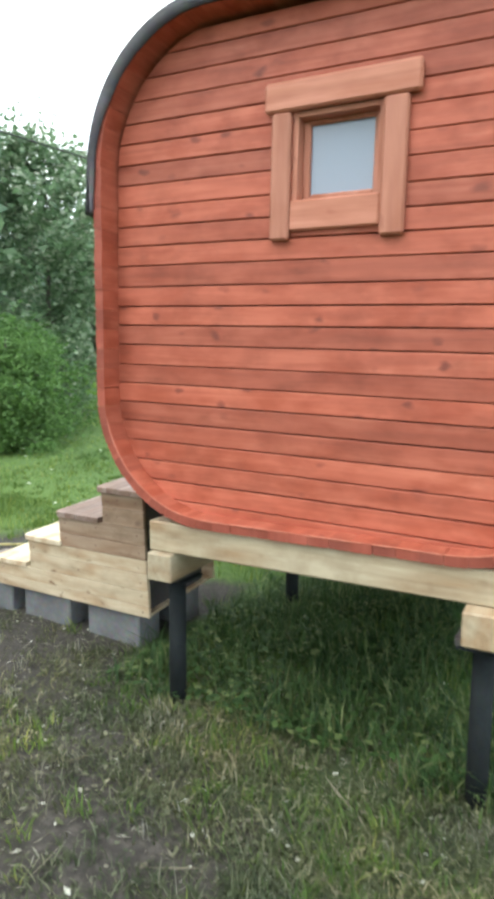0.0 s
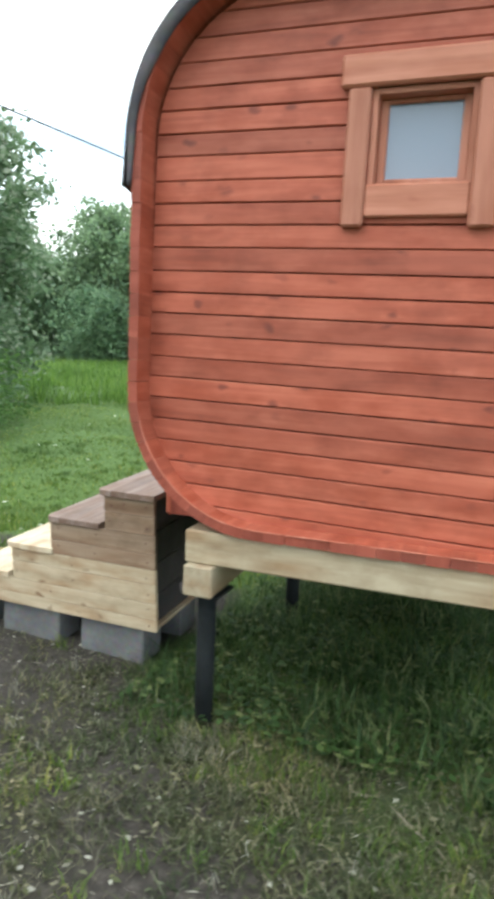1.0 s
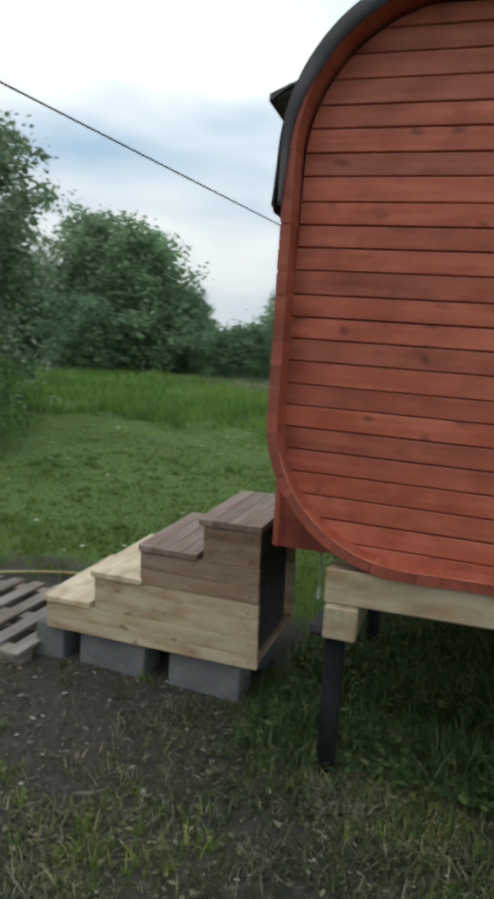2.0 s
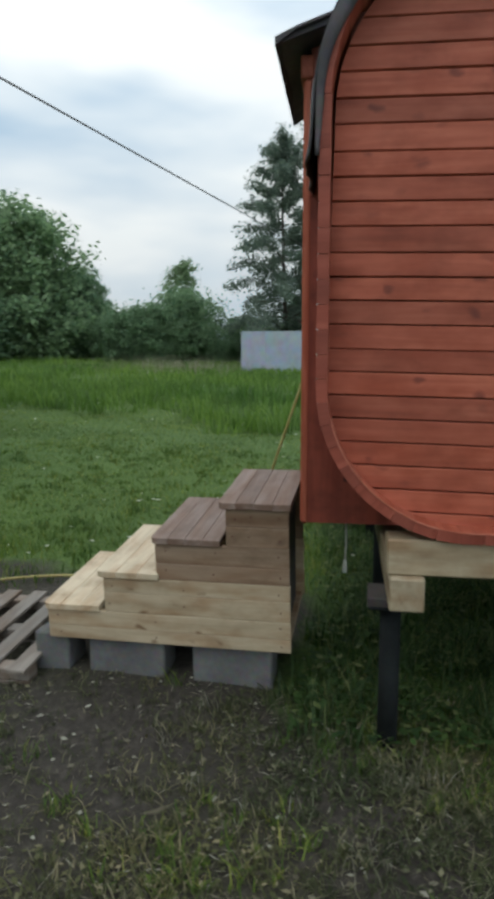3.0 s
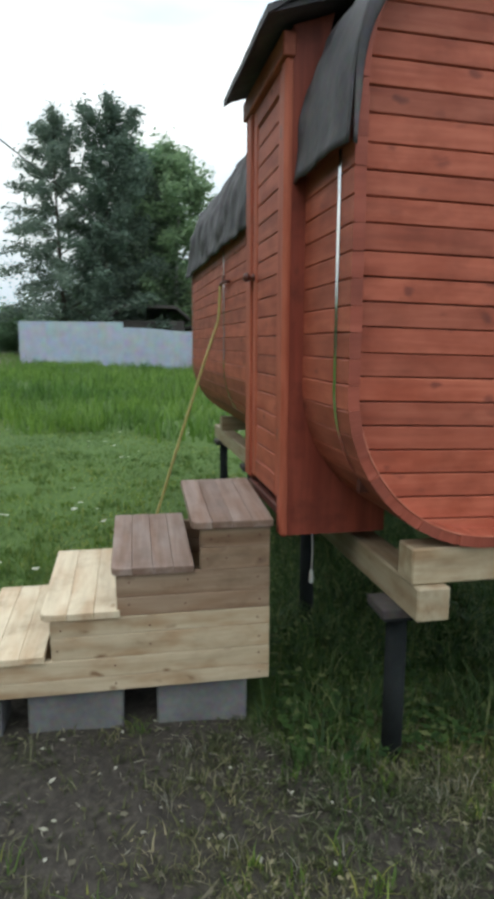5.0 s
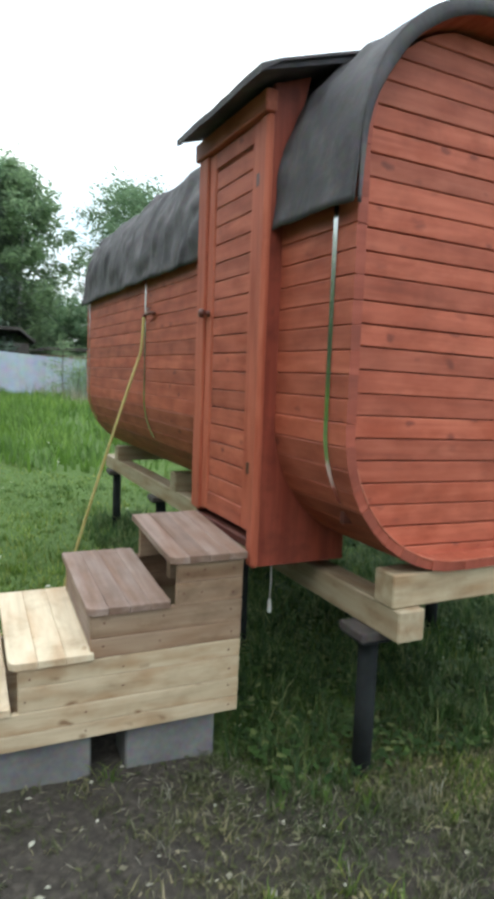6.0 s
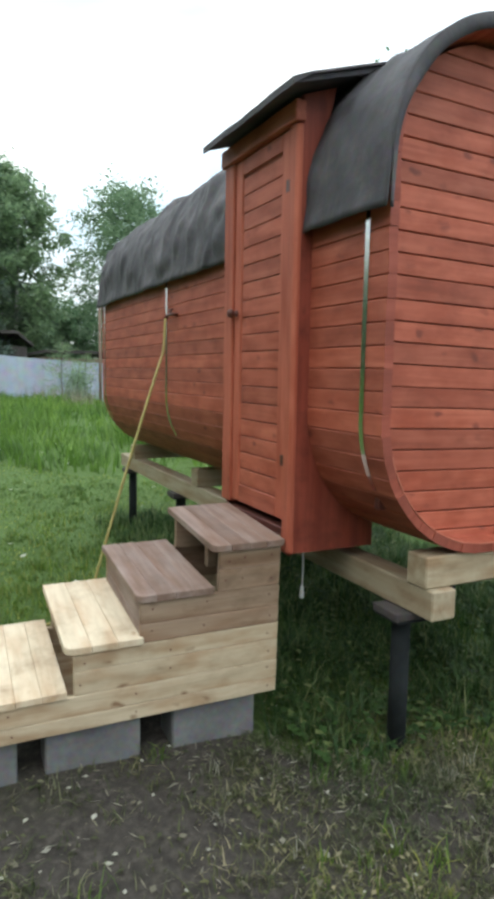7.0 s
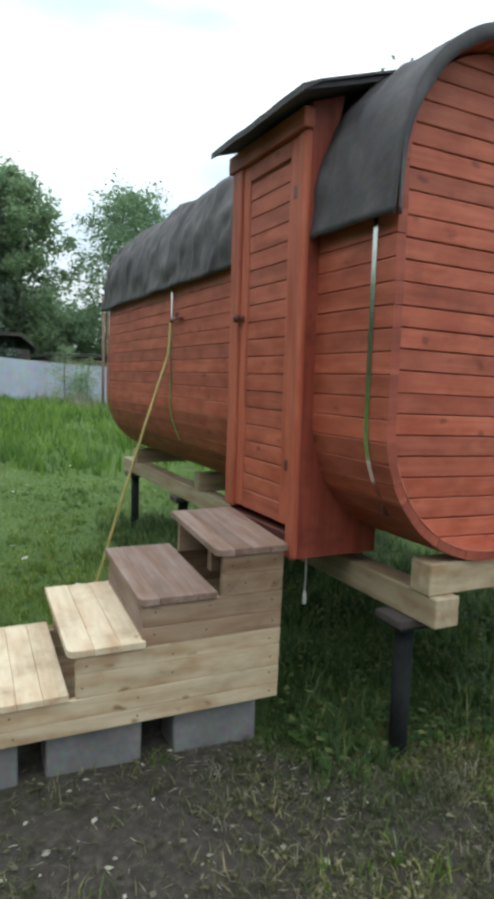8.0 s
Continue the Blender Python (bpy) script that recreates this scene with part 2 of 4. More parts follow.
# grass green with the shade under the cabin put into the colour
shade_m = foliage("shade_darkened_blades", (0.018, 0.050, 0.013), (0.068, 0.145, 0.038), 0.6, (0.22, 0.26, 0.11))
leaf_bush = foliage("bush_leaves", (0.068, 0.149, 0.041), (0.149, 0.270, 0.074))
grass_m = foliage("lawn_blades", (0.050, 0.118, 0.020), (0.140, 0.250, 0.052), 0.6, (0.27, 0.32, 0.10), drift=0.55)
rough_m = foliage("tall_grass_blades", (0.070, 0.155, 0.030), (0.165, 0.31, 0.070), 0.6, drift=0.28)
sparse_m = foliage("trodden_grass_blades", (0.056, 0.078, 0.036), (0.148, 0.170, 0.088), 0.7, (0.38, 0.37, 0.28), drift=1.1)
straw_m = foliage("dry_straw", (0.17, 0.15, 0.105), (0.33, 0.305, 0.235), 0.8, (0.52, 0.50, 0.43))
flower_m = foliage("pale_flower_heads", (0.55, 0.55, 0.45), (0.75, 0.74, 0.66), 0.8)

ground_m, nt, b = mat("soil_and_turf", 0.95)
co = nt.nodes.new("ShaderNodeTexCoord")
sep = nt.nodes.new("ShaderNodeSeparateXYZ")
nt.links.new(co.outputs["Object"], sep.inputs[0])
gn = node(nt, "ShaderNodeTexNoise", Scale=1.3, Detail=6.0, Roughness=0.6)
gf = node(nt, "ShaderNodeTexNoise", Scale=28.0, Detail=6.0, Roughness=0.7)
gl = node(nt, "ShaderNodeTexNoise", Scale=0.16, Detail=5.0)
for n in (gn, gf, gl):
    nt.links.new(co.outputs["Object"], n.inputs["Vector"])
attr = nt.nodes.new("ShaderNodeAttribute")
attr.attribute_name = "turf"
soil = ramp(nt, gf.outputs["Fac"], [(0.28, (0.018, 0.015, 0.012)), (0.5, (0.045, 0.038, 0.031)), (0.72, (0.105, 0.091, 0.076))])
turf = ramp(nt, gf.outputs["Fac"], [(0.28, (0.032, 0.070, 0.014)), (0.5, (0.070, 0.132, 0.026)), (0.75, (0.118, 0.180, 0.044))])
turf = mixc(nt, ramp(nt, gl.outputs["Fac"], [(0.4, (0, 0, 0)), (0.65, (1, 1, 1))]), turf, mixc(nt, 1.0, turf, (1.15, 1.1, 0.85), "MULTIPLY"))
addm = nt.nodes.new("ShaderNodeMath")
addm.operation = 'ADD'
nt.links.new(attr.outputs["Fac"], addm.inputs[0])
nt.links.new(gn.outputs["Fac"], addm.inputs[1])
fac = ramp(nt, addm.outputs[0], [(0.72, (0, 0, 0)), (0.98, (1, 1, 1))])
moss = ramp(nt, gn.outputs["Fac"], [(0.46, (0, 0, 0)), (0.66, (0.75, 0.75, 0.75))])
soil = mixc(nt, moss, soil, mixc(nt, 1.0, soil, (0.85, 1.0, 0.6), "MULTIPLY"))
nt.links.new(mixc(nt, fac, soil, turf), b.inputs["Base Color"])
bump(nt, b, gf.outputs["Fac"], 0.8, 0.03)


# ---- mesh helpers ----
def part(name, bm, material, parent, label=""):
    me = bpy.data.meshes.new(name)
    if isinstance(bm, bmesh.types.BMesh):
        bm.normal_update()
        bm.to_mesh(me)
        bm.free()
    else:
        me = bm
    if material and not me.materials:
        me.materials.append(material)
    ob = new(name, me)
    ob.parent = parent
    if label:
        tagged(ob, label)
    return ob


def thing(name, label, category, group="", kind="", at=(0, 0, 0), rz=0.0):
    ob = new(name)
    ob.empty_display_size = 0.1
    ob.matrix_world = pose(*at, 0, 0, rz)
    return tagged(ob, label, category, group, kind)


def solid(name, bm, material, label, category, group="", kind="", parent=None):
    ob = part(name, bm, material, parent)
    return tagged(ob, label, category, group, kind)


def box(x0, x1, y0, y1, z0, z1, bevel=0.003, bm=None):
    own = bm is None
    bm = bm or bmesh.new()
    vs = [bm.verts.new((x, y, z)) for x in (x0, x1) for y in (y0, y1) for z in (z0, z1)]
    fs = []
    for f in ((0, 1, 3, 2), (4, 6, 7, 5), (0, 4, 5, 1), (2, 3, 7, 6), (0, 2, 6, 4), (1, 5, 7, 3)):
        fs.append(bm.faces.new([vs[i] for i in f]))
    if bevel:
        edges = list({e for f in fs for e in f.edges})
        bmesh.ops.bevel(bm, geom=edges, offset=bevel, segments=1, affect='EDGES')
    if own:
        bmesh.ops.recalc_face_normals(bm, faces=bm.faces)
    return bm


def prism(points, axis, a, b, bevel=0.0):
    """A polygon pushed along axis (0 x, 1 y, 2 z) from a to b. The points hold the other two coordinates."""
    bm = bmesh.new()
    rings = []
    for d in (a, b):
        ring = []
        for p, q in points:
            c = [p, q]
            c.insert(axis, d)
            ring.append(bm.verts.new(c))
        rings.append(ring)
    n = len(points)
    bm.faces.new(rings[0])
    bm.faces.new(rings[1][::-1])
    for i in range(n):
        bm.faces.new((rings[0][i], rings[0][(i + 1) % n], rings[1][(i + 1) % n], rings[1][i]))
    bmesh.ops.recalc_face_normals(bm, faces=bm.faces)
    if bevel:
        edges = [e for e in bm.edges if e.calc_face_angle(0) > 0.6]
        bmesh.ops.bevel(bm, geom=edges, offset=bevel, segments=1, affect='EDGES')
    return bm


def tube(points, radius, sides=8, bm=None):
    """A round tube along points; radius is one number or one for each point."""
    bm = bm or bmesh.new()
    pts = [Vector(p) for p in points]
    rad = radius if isinstance(radius, (list, tuple)) else [radius] * len(pts)
    rings = []
    side = Vector((1, 0, 0))
    for i, p in enumerate(pts):
        d = (pts[min(i + 1, len(pts) - 1)] - pts[max(i - 1, 0)]).normalized()
        side = side - side.dot(d) * d
        if side.length < 1e-3:
            side = d.orthogonal()
        side.normalize()
        up = d.cross(side)
        rings.append([bm.verts.new(p + rad[i] * (math.cos(a) * side + math.sin(a) * up)) for a in (2 * math.pi * k / sides for k in range(sides))])
    for r, s in zip(rings, rings[1:]):
        for k in range(sides):
            bm.faces.new((r[k], r[(k + 1) % sides], s[(k + 1) % sides], s[k])).smooth = True
    bm.faces.new(rings[0][::-1])
    bm.faces.new(rings[-1])
    return bm


def raw_mesh(name, verts, faces, material, smooth=False):
    """A mesh from arrays: verts (n, 3), faces (m, k)."""
    me = bpy.data.meshes.new(name)
    n, k = faces.shape
    me.vertices.add(len(verts))
    me.vertices.foreach_set("co", np.asarray(verts, np.float32).ravel())
    me.loops.add(n * k)
    me.loops.foreach_set("vertex_index", faces.astype(np.int32).ravel())
    me.polygons.add(n)
    me.polygons.foreach_set("loop_start", np.arange(0, n * k, k, dtype=np.int32))
    me.update(calc_edges=True)
    me.materials.append(material)
    return me


# ---- ground ----
rng = np.random.default_rng(5)


def lump(x, y):
    return 0.012 * np.sin(3.1 * x + 1.3 * y) * np.sin(2.3 * y - 0.7 * x) + 0.006 * np.sin(9.0 * x + 2.0) * np.sin(8.0 * y)


def ground_z(x, y):
    x, y = np.asarray(x, float), np.asarray(y, float)
    away = np.clip(y - 2.6, 0, 60)
    near = np.clip((y - 2.6) / 6.0, 0, 1)
    far_bump = 0.05 * np.sin(0.45 * x + 0.3) * np.sin(0.6 * y) * np.clip((y - 4) / 5, 0, 1)
    return -0.085 + away * (0.0125 - 0.0015 * np.clip(x, -16, 8) * near) + lump(x, y) + far_bump


def bare_patch(x, y):
    """Soil worn bare beside the way to the steps."""
    return np.exp(-((x + 1.3) / 0.48) ** 2 - ((y - 1.3) / 0.42) ** 2)


def turf_amount(x, y):
    """0 on the trodden soil before the steps, 1 on the lawn."""
    wob = 0.25 * np.sin(2.1 * x + 0.5) + 0.18 * np.sin(3.7 * y + 1.1 * x)
    behind = np.clip((y - 3.45 + wob * 0.8) / 0.9, 0, 1)
    under = np.clip((x + 2.0 + 0.3 * wob) / 0.4, 0, 1) * np.clip((y - 2.1 + wob * 0.3) / 0.45, 0, 1)
    right = 0.34 * np.clip((x + 1.55 + 0.9 * (2.3 - y) * 0.4 + wob) / 1.0, 0, 1) * (1 - bare_patch(x, y))
    around = np.clip((-5.2 - x + wob) / 0.8, 0, 1)
    return np.maximum(np.maximum(behind, under), np.maximum(right, around))


def graded(lo, hi, centre, fine, grow):
    out, s, p = [centre], fine, centre
    while p < hi:
        p += s
        s *= grow
        out.append(min(p, hi))
    s, p = fine, centre
    while p > lo:
        p -= s
        s *= grow
        out.append(max(p, lo))
    return np.array(sorted(set(out)))


gx = graded(-400, 400, -1.6, 0.05, 1.035)
gy = graded(-300, 500, 2.2, 0.05, 1.035)
X, Y = np.meshgrid(gx, gy)
V = np.stack([X, Y, ground_z(X, Y)], -1).reshape(-1, 3)
nx, ny = len(gx), len(gy)
I = (np.arange(ny - 1)[:, None] * nx + np.arange(nx - 1)[None]).ravel()
F = np.stack([I, I + 1, I + nx + 1, I + nx], 1)
me = raw_mesh("ground", V, F, ground_m)
me.polygons.foreach_set("use_smooth", np.ones(len(F), bool))
a = me.attributes.new("turf", "FLOAT", "POINT")
a.data.foreach_set("value", np.clip(turf_amount(V[:, 0], V[:, 1]), 0, 1).astype(np.float32))
tagged(new("ground", me), "trodden grey soil turning into green lawn", "ground", kind="structure")


# ---- the sauna cabin: a rounded square tube of staves on beams ----
W, Z0, Z1, R, LENGTH = 2.08, 0.815, 2.855, 0.55, 4.3
STAVE, THICK, WALL_V = 0.0835, 0.04, 0.105
cabin = thing("sauna_cabin", "red-stained rounded wooden sauna cabin with black felt roof, standing on beams", "sauna cabin", at=(-1.69, 2.075, 0), rz=2.0)


def outline(s, inset=0.0):
    """The point and outward direction at the length s along the cabin's rounded square section, from the lower left, clockwise seen from the front."""
    h, w, q = Z1 - Z0 - 2 * R, W - 2 * R, R * math.pi / 2
    legs = (h, q, w, q, h, q, w, q)
    total = sum(legs)
    s %= total
    for k, leg in enumerate(legs):
        if s <= leg:
            break
        s -= leg
    if k % 2 == 0:
        p, d = {0: ((0, Z0 + R + s), (-1, 0)), 2: ((R + s, Z1), (0, 1)), 4: ((W, Z1 - R - s), (1, 0)), 6: ((W - R - s, Z0), (0, -1))}[k]
    else:
        c, a0 = {1: ((R, Z1 - R), 180), 3: ((W - R, Z1 - R), 90), 5: ((W - R, Z0 + R), 0), 7: ((R, Z0 + R), -90)}[k]
        a = radians(a0) - s / R
        d = (math.cos(a), math.sin(a))
        p = (c[0] + R * d[0], c[1] + R * d[1])
    return (p[0] - inset * d[0], p[1] - inset * d[1]), d


ROUND = 2 * (Z1 - Z0 - 2 * R) + 2 * (W - 2 * R) + 2 * math.pi * R


def half_span(z, inset):
    """Where the inner section begins and ends at the height z."""
    r = R - inset
    lo, hi = Z0 + R, Z1 - R
    off = z - lo if z < lo else (z - hi if z > hi else 0.0)
    off = max(-r, min(r, off))
    x = R - math.sqrt(max(r * r - off * off, 0))
    return x, W - x


count = round(ROUND / STAVE)
pitch = ROUND / count
c = 0.0045


def stave_mesh(taper):
    w2 = pitch / 2 - 0.0004
    wi = w2 * taper
    bm = prism([(-w2 + 0.0003, -c), (-w2 + c, 0.0), (w2 - c, 0.0), (w2 - 0.0003, -c), (wi, -THICK), (-wi, -THICK)], 1, 0, LENGTH)
    me = bpy.data.meshes.new("stave")
    bm.to_mesh(me)
    bm.free()
    me.materials.append(red_y)
    me.materials.append(rim_m)
    for poly in me.polygons:
        if abs(poly.normal.y) > 0.9:
            poly.material_index = 1
    return me


flat_stave, bent_stave = stave_mesh(1.0), stave_mesh((R - THICK) / R)
shrng = random.Random(3)
for i in range(count):
    p, d = outline((i + 0.5) * pitch + 0.021)
    ob = new("stave", flat_stave if max(abs(d[0]), abs(d[1])) > 0.9999 else bent_stave)
    ob.parent = cabin
    ob.matrix_local = Matrix.LocRotScale((p[0], shrng.uniform(-0.002, 0.003), p[1]), Matrix(((d[1], 0, d[0]), (0, 1, 0), (-d[0], 0, d[1]))).to_quaternion(), None)

# worn inner rim with its highlight drawn as a thin lighter tube
edge_m = wood("worn_edge", 2, (0.42, 0.13, 0.08), (0.50, 0.17, 0.11), (0.58, 0.23, 0.16), (0.3, 0.08, 0.05), knots=0.0, vary=0.0)
rim_line = [outline(s, THICK - 0.002)[0] for s in np.linspace(-3.6, -0.12, 110)]
part("worn_edge", tube([(u, 0.001 + 0.002 * noise.noise((u * 9, zz * 9, 0)), zz) for u, zz in rim_line], 0.0028, 6), edge_m, cabin, "worn edge of the staves, painted lighter as its highlight")

# end wall: dark backing, then boards cut to the rounded section, with the window's opening
# the boards of the end wall sag a little to one side
SAG = Matrix.Translation((0, 0, 1.5)) @ pose(0, 0, 0, 0, 1.4, 0) @ Matrix.Translation((0, 0, -1.5))
OPEN_U, OPEN_Z = (0.86, 1.207), (2.105, 2.42)


def ring_points(inset, n=96):
    return [outline(ROUND * i / n, inset)[0] for i in range(n)]


back = prism([(u, z) for u, z in ring_points(THICK + 0.001)], 1, LENGTH - 0.12, LENGTH - 0.09)
part("far_wall", back, red_x, cabin)
for u0, u1, z0, z1 in ((0.1, OPEN_U[0], 1.0, 2.6), (OPEN_U[1], W - 0.1, 1.0, 2.6), (OPEN_U[0], OPEN_U[1], 1.0, OPEN_Z[0]), (OPEN_U[0], OPEN_U[1], OPEN_Z[1], 2.6), (0.42, W - 0.42, 0.9, 1.0), (0.42, W - 0.42, 2.6, 2.74)):
    part("wall_backing", box(u0, u1, WALL_V + 0.0225, WALL_V + 0.05, z0, z1, 0), inside_m, cabin)


jr = random.Random(41)


def end_board(z0, z1, cut=None):
    g = jr.uniform(0.0012, 0.0032)
    zs = [z0 + g, z0 + g + 0.003, (z0 + z1) / 2, z1 - g - 0.003, z1 - g]
    left = [(half_span(z, THICK - 0.008)[0], z) for z in zs]
    right = [(half_span(z, THICK - 0.008)[1], z) for z in zs]
    if cut == "left":
        right = [(OPEN_U[0], z) for z in zs]
    if cut == "right":
        left = [(OPEN_U[1], z) for z in zs]
    ch = 0.003
    bm = bmesh.new()
    front_l = [bm.verts.new((u, WALL_V + (ch if k in (0, 4) else 0), z)) for k, (u, z) in enumerate(left)]
    front_r = [bm.verts.new((u, WALL_V + (ch if k in (0, 4) else 0), z)) for k, (u, z) in enumerate(right)]
    back_l = [bm.verts.new((v.co.x, WALL_V + 0.022, v.co.z)) for v in front_l]
    back_r = [bm.verts.new((v.co.x, WALL_V + 0.022, v.co.z)) for v in front_r]
    for k in range(4):
        bm.faces.new((front_l[k], front_r[k], front_r[k + 1], front_l[k + 1]))
        bm.faces.new((back_l[k], back_l[k + 1], back_r[k + 1], back_r[k]))
        bm.faces.new((front_l[k], front_l[k + 1], back_l[k + 1], back_l[k]))
        bm.faces.new((front_r[k], back_r[k], back_r[k + 1], front_r[k + 1]))
    bm.faces.new((front_l[0], back_l[0], back_r[0], front_r[0]))
    bm.faces.new((front_l[4], front_r[4], back_r[4], back_l[4]))
    part("end_board", bm, red_x, cabin).matrix_local = SAG


z = 0.908 - STAVE
top_in = Z1 - THICK - 0.004
zz = Z0 + THICK + 0.004
while zz < top_in - 0.01:
    nxt = z + STAVE
    while nxt <= zz + 0.015:
        nxt += STAVE
    nxt += jr.uniform(-0.0025, 0.0025)
    nxt = min(nxt, top_in)
    if top_in - nxt < 0.02:
        nxt = top_in
    if zz < OPEN_Z[1] - 0.004 and nxt > OPEN_Z[0] + 0.004:
        end_board(zz, nxt, "left")
        end_board(zz, nxt, "right")
    else:
        end_board(zz, nxt)
    zz = nxt
    z += STAVE * max(1, round((nxt - z) / STAVE))

# window in the end wall
window = part("window", box(OPEN_U[0], OPEN_U[0] + 0.02, WALL_V - 0.002, 0.20, OPEN_Z[0], OPEN_Z[1], 0.002), trim_z, cabin, "small square window with wide board trim")
window.matrix_local = Matrix.Translation((0, 0, 0.012)) @ Matrix.Translation((0, 0, 1.5)) @ pose(0, 0, 0, 0, 0.8, 0) @ Matrix.Translation((0, 0, -1.5))
part("reveal", box(OPEN_U[1] - 0.02, OPEN_U[1], WALL_V - 0.002, 0.20, OPEN_Z[0], OPEN_Z[1], 0.002), trim_z, window)
part("reveal", box(OPEN_U[0] + 0.0205, OPEN_U[1] - 0.0205, WALL_V - 0.002, 0.20, OPEN_Z[1] - 0.02, OPEN_Z[1], 0.002), trim_x, window)
sash = bmesh.new()
box(OPEN_U[0] + 0.021, OPEN_U[0] + 0.05, 0.15, 0.185, OPEN_Z[0] - 0.02, OPEN_Z[1] - 0.021, 0.004, sash)
box(OPEN_U[1] - 0.05, OPEN_U[1] - 0.021, 0.15, 0.185, OPEN_Z[0] - 0.02, OPEN_Z[1] - 0.021, 0.004, sash)
box(OPEN_U[0] + 0.0505, OPEN_U[1] - 0.0505, 0.15, 0.185, OPEN_Z[1] - 0.035, OPEN_Z[1] - 0.021, 0.003, sash)
box(OPEN_U[0] + 0.0505, OPEN_U[1] - 0.0505, 0.15, 0.185, OPEN_Z[0] - 0.02, OPEN_Z[0] + 0.03, 0.004, sash)
part("sash", sash, trim_z, window, "red-stained window sash")
part("pane", box(OPEN_U[0] + 0.048, OPEN_U[1] - 0.048, 0.165, 0.172, OPEN_Z[0] + 0.028, OPEN_Z[1] - 0.033, 0), pane_m, window, "pane that mirrors the pale sky")
part("trim_board", box(0.78, 0.858, WALL_V - 0.03, WALL_V - 0.001, 1.962, 2.419, 0.008), trim_z, window)
part("trim_board", box(1.207, 1.295, WALL_V - 0.03, WALL_V - 0.001, 1.956, 2.419, 0.008), trim_z, window)
part("head_board", box(0.752, 1.335, WALL_V - 0.034, WALL_V - 0.001, 2.420, 2.525, 0.008), trim_x, window)
part("sill_board", box(0.859, 1.206, WALL_V - 0.022, WALL_V + 0.05, 1.995, 2.104, 0.006), trim_x, window)

# bitumen felt over the top of the tube, flaring at the eaves
EAVE = 2.115
s_eave = EAVE - (Z0 + R)
s_end = (Z1 - Z0 - 2 * R) + R * math.pi + (W - 2 * R) + (Z1 - R - EAVE)
N, M = 110, 230
top, low = [], []
for j in range(M + 1):
    v = -0.016 + (LENGTH + 0.03) * j / M
    for i in range(N + 1):
        s = s_eave + (s_end - s_eave) * i / N
        edge = min(i, N - i) / N
        flare = 0.020 * max(0.0, 1 - edge / 0.12) ** 1.5
        wave = 0.016 * noise.noise((v * 3.0, s * 2.2, 1.0)) + 0.045 * max(0.0, noise.noise((v * 6.0, s * 5.0, 4.0)) - 0.12) + 0.006 * ((v * 1.02 + 0.04 * noise.noise((s * 2, 3.0, 0))) % 1.0)
        wave += 0.045 * max(0.0, noise.noise((v * 9.0, s * 6.0, 9.0)) - 0.10) * min(1.0, 0.45 + 0.4 * max(0.0, v))
        wave += 0.012 * (1 - abs(noise.noise((v * 4.0 + 1.5 * s, s * 1.6, 6.0))) * 2.5) * max(0.0, 1 - abs(v - 0.12) / 0.5)
        hug = min(1.0, max(0.0, (v + 0.02) / 0.30))
        wave *= 0.12 + 0.88 * hug
        drop = 0.012 * noise.noise((v * 1.3, 7.0, 0.0)) * max(0.0, 1 - edge / 0.08)
        p, d = outline(s, -(0.012 + 0.006 * hug + flare + wave))
        q, _ = outline(s, -(0.006 + 0.004 * hug + flare + wave))
        top.append((p[0], v, p[1] + drop))
        low.append((q[0], v, q[1] + drop))
n1 = N + 1
quads = []
for j in range(M):
    for i in range(N):
        a0 = j * n1 + i
        quads.append((a0, a0 + 1, a0 + n1 + 1, a0 + n1))
off = len(top)
quads2 = [(d + off, c2 + off, b2 + off, a2 + off) for a2, b2, c2, d in quads]
rim = []
for i in range(N):
    for j in (0, M):
        a0 = j * n1 + i
        rim.append((a0, a0 + off, a0 + 1 + off, a0 + 1) if j == 0 else (a0 + 1, a0 + 1 + off, a0 + off, a0))
for j in range(M):
    for i in (0, N):
        a0 = j * n1 + i
        rim.append((a0, a0 + n1, a0 + n1 + off, a0 + off) if i == 0 else (a0 + n1, a0, a0 + off, a0 + n1 + off))
me = raw_mesh("roof_felt", np.array(top + low), np.array(quads + quads2 + rim), felt_m)
me.polygons.foreach_set("use_smooth", np.ones(len(me.polygons), bool))
part("roof_felt", me, None, cabin, "black bitumen felt roofing, wrinkled at the eaves")

# the felt's front edge is turned down over the ends of the staves
bm = bmesh.new()
rows = []
for k in range(121):
    s = s_eave + (s_end - s_eave) * k / 120
    reach = min(s - s_eave, s_end - s) / 0.55
    reach = max(0.0, min(1.0, reach))
    lip = 0.004 + 0.036 * reach * reach * (3 - 2 * reach) + 0.007 * noise.noise((s * 5.0, 2.0, 0.0))
    row = []
    for inset, v in ((-0.0125, -0.012), (-0.008, -0.018), (lip * 0.5, -0.015), (lip, -0.008), (lip, -0.0035), (-0.005, -0.011)):
        q, d = outline(s, inset)
        row.append(bm.verts.new((q[0], v, q[1])))
    rows.append(row)
for r0, r1 in zip(rows, rows[1:]):
    for k in range(6):
        bm.faces.new((r0[k], r0[(k + 1) % 6], r1[(k + 1) % 6], r1[k])).smooth = True
bm.faces.new(rows[0])
bm.faces.new(rows[-1][::-1])
bmesh.ops.recalc_face_normals(bm, faces=bm.faces)
part("felt_lip", bm, felt_m, cabin, "edge of the felt turned over the end of the cabin")

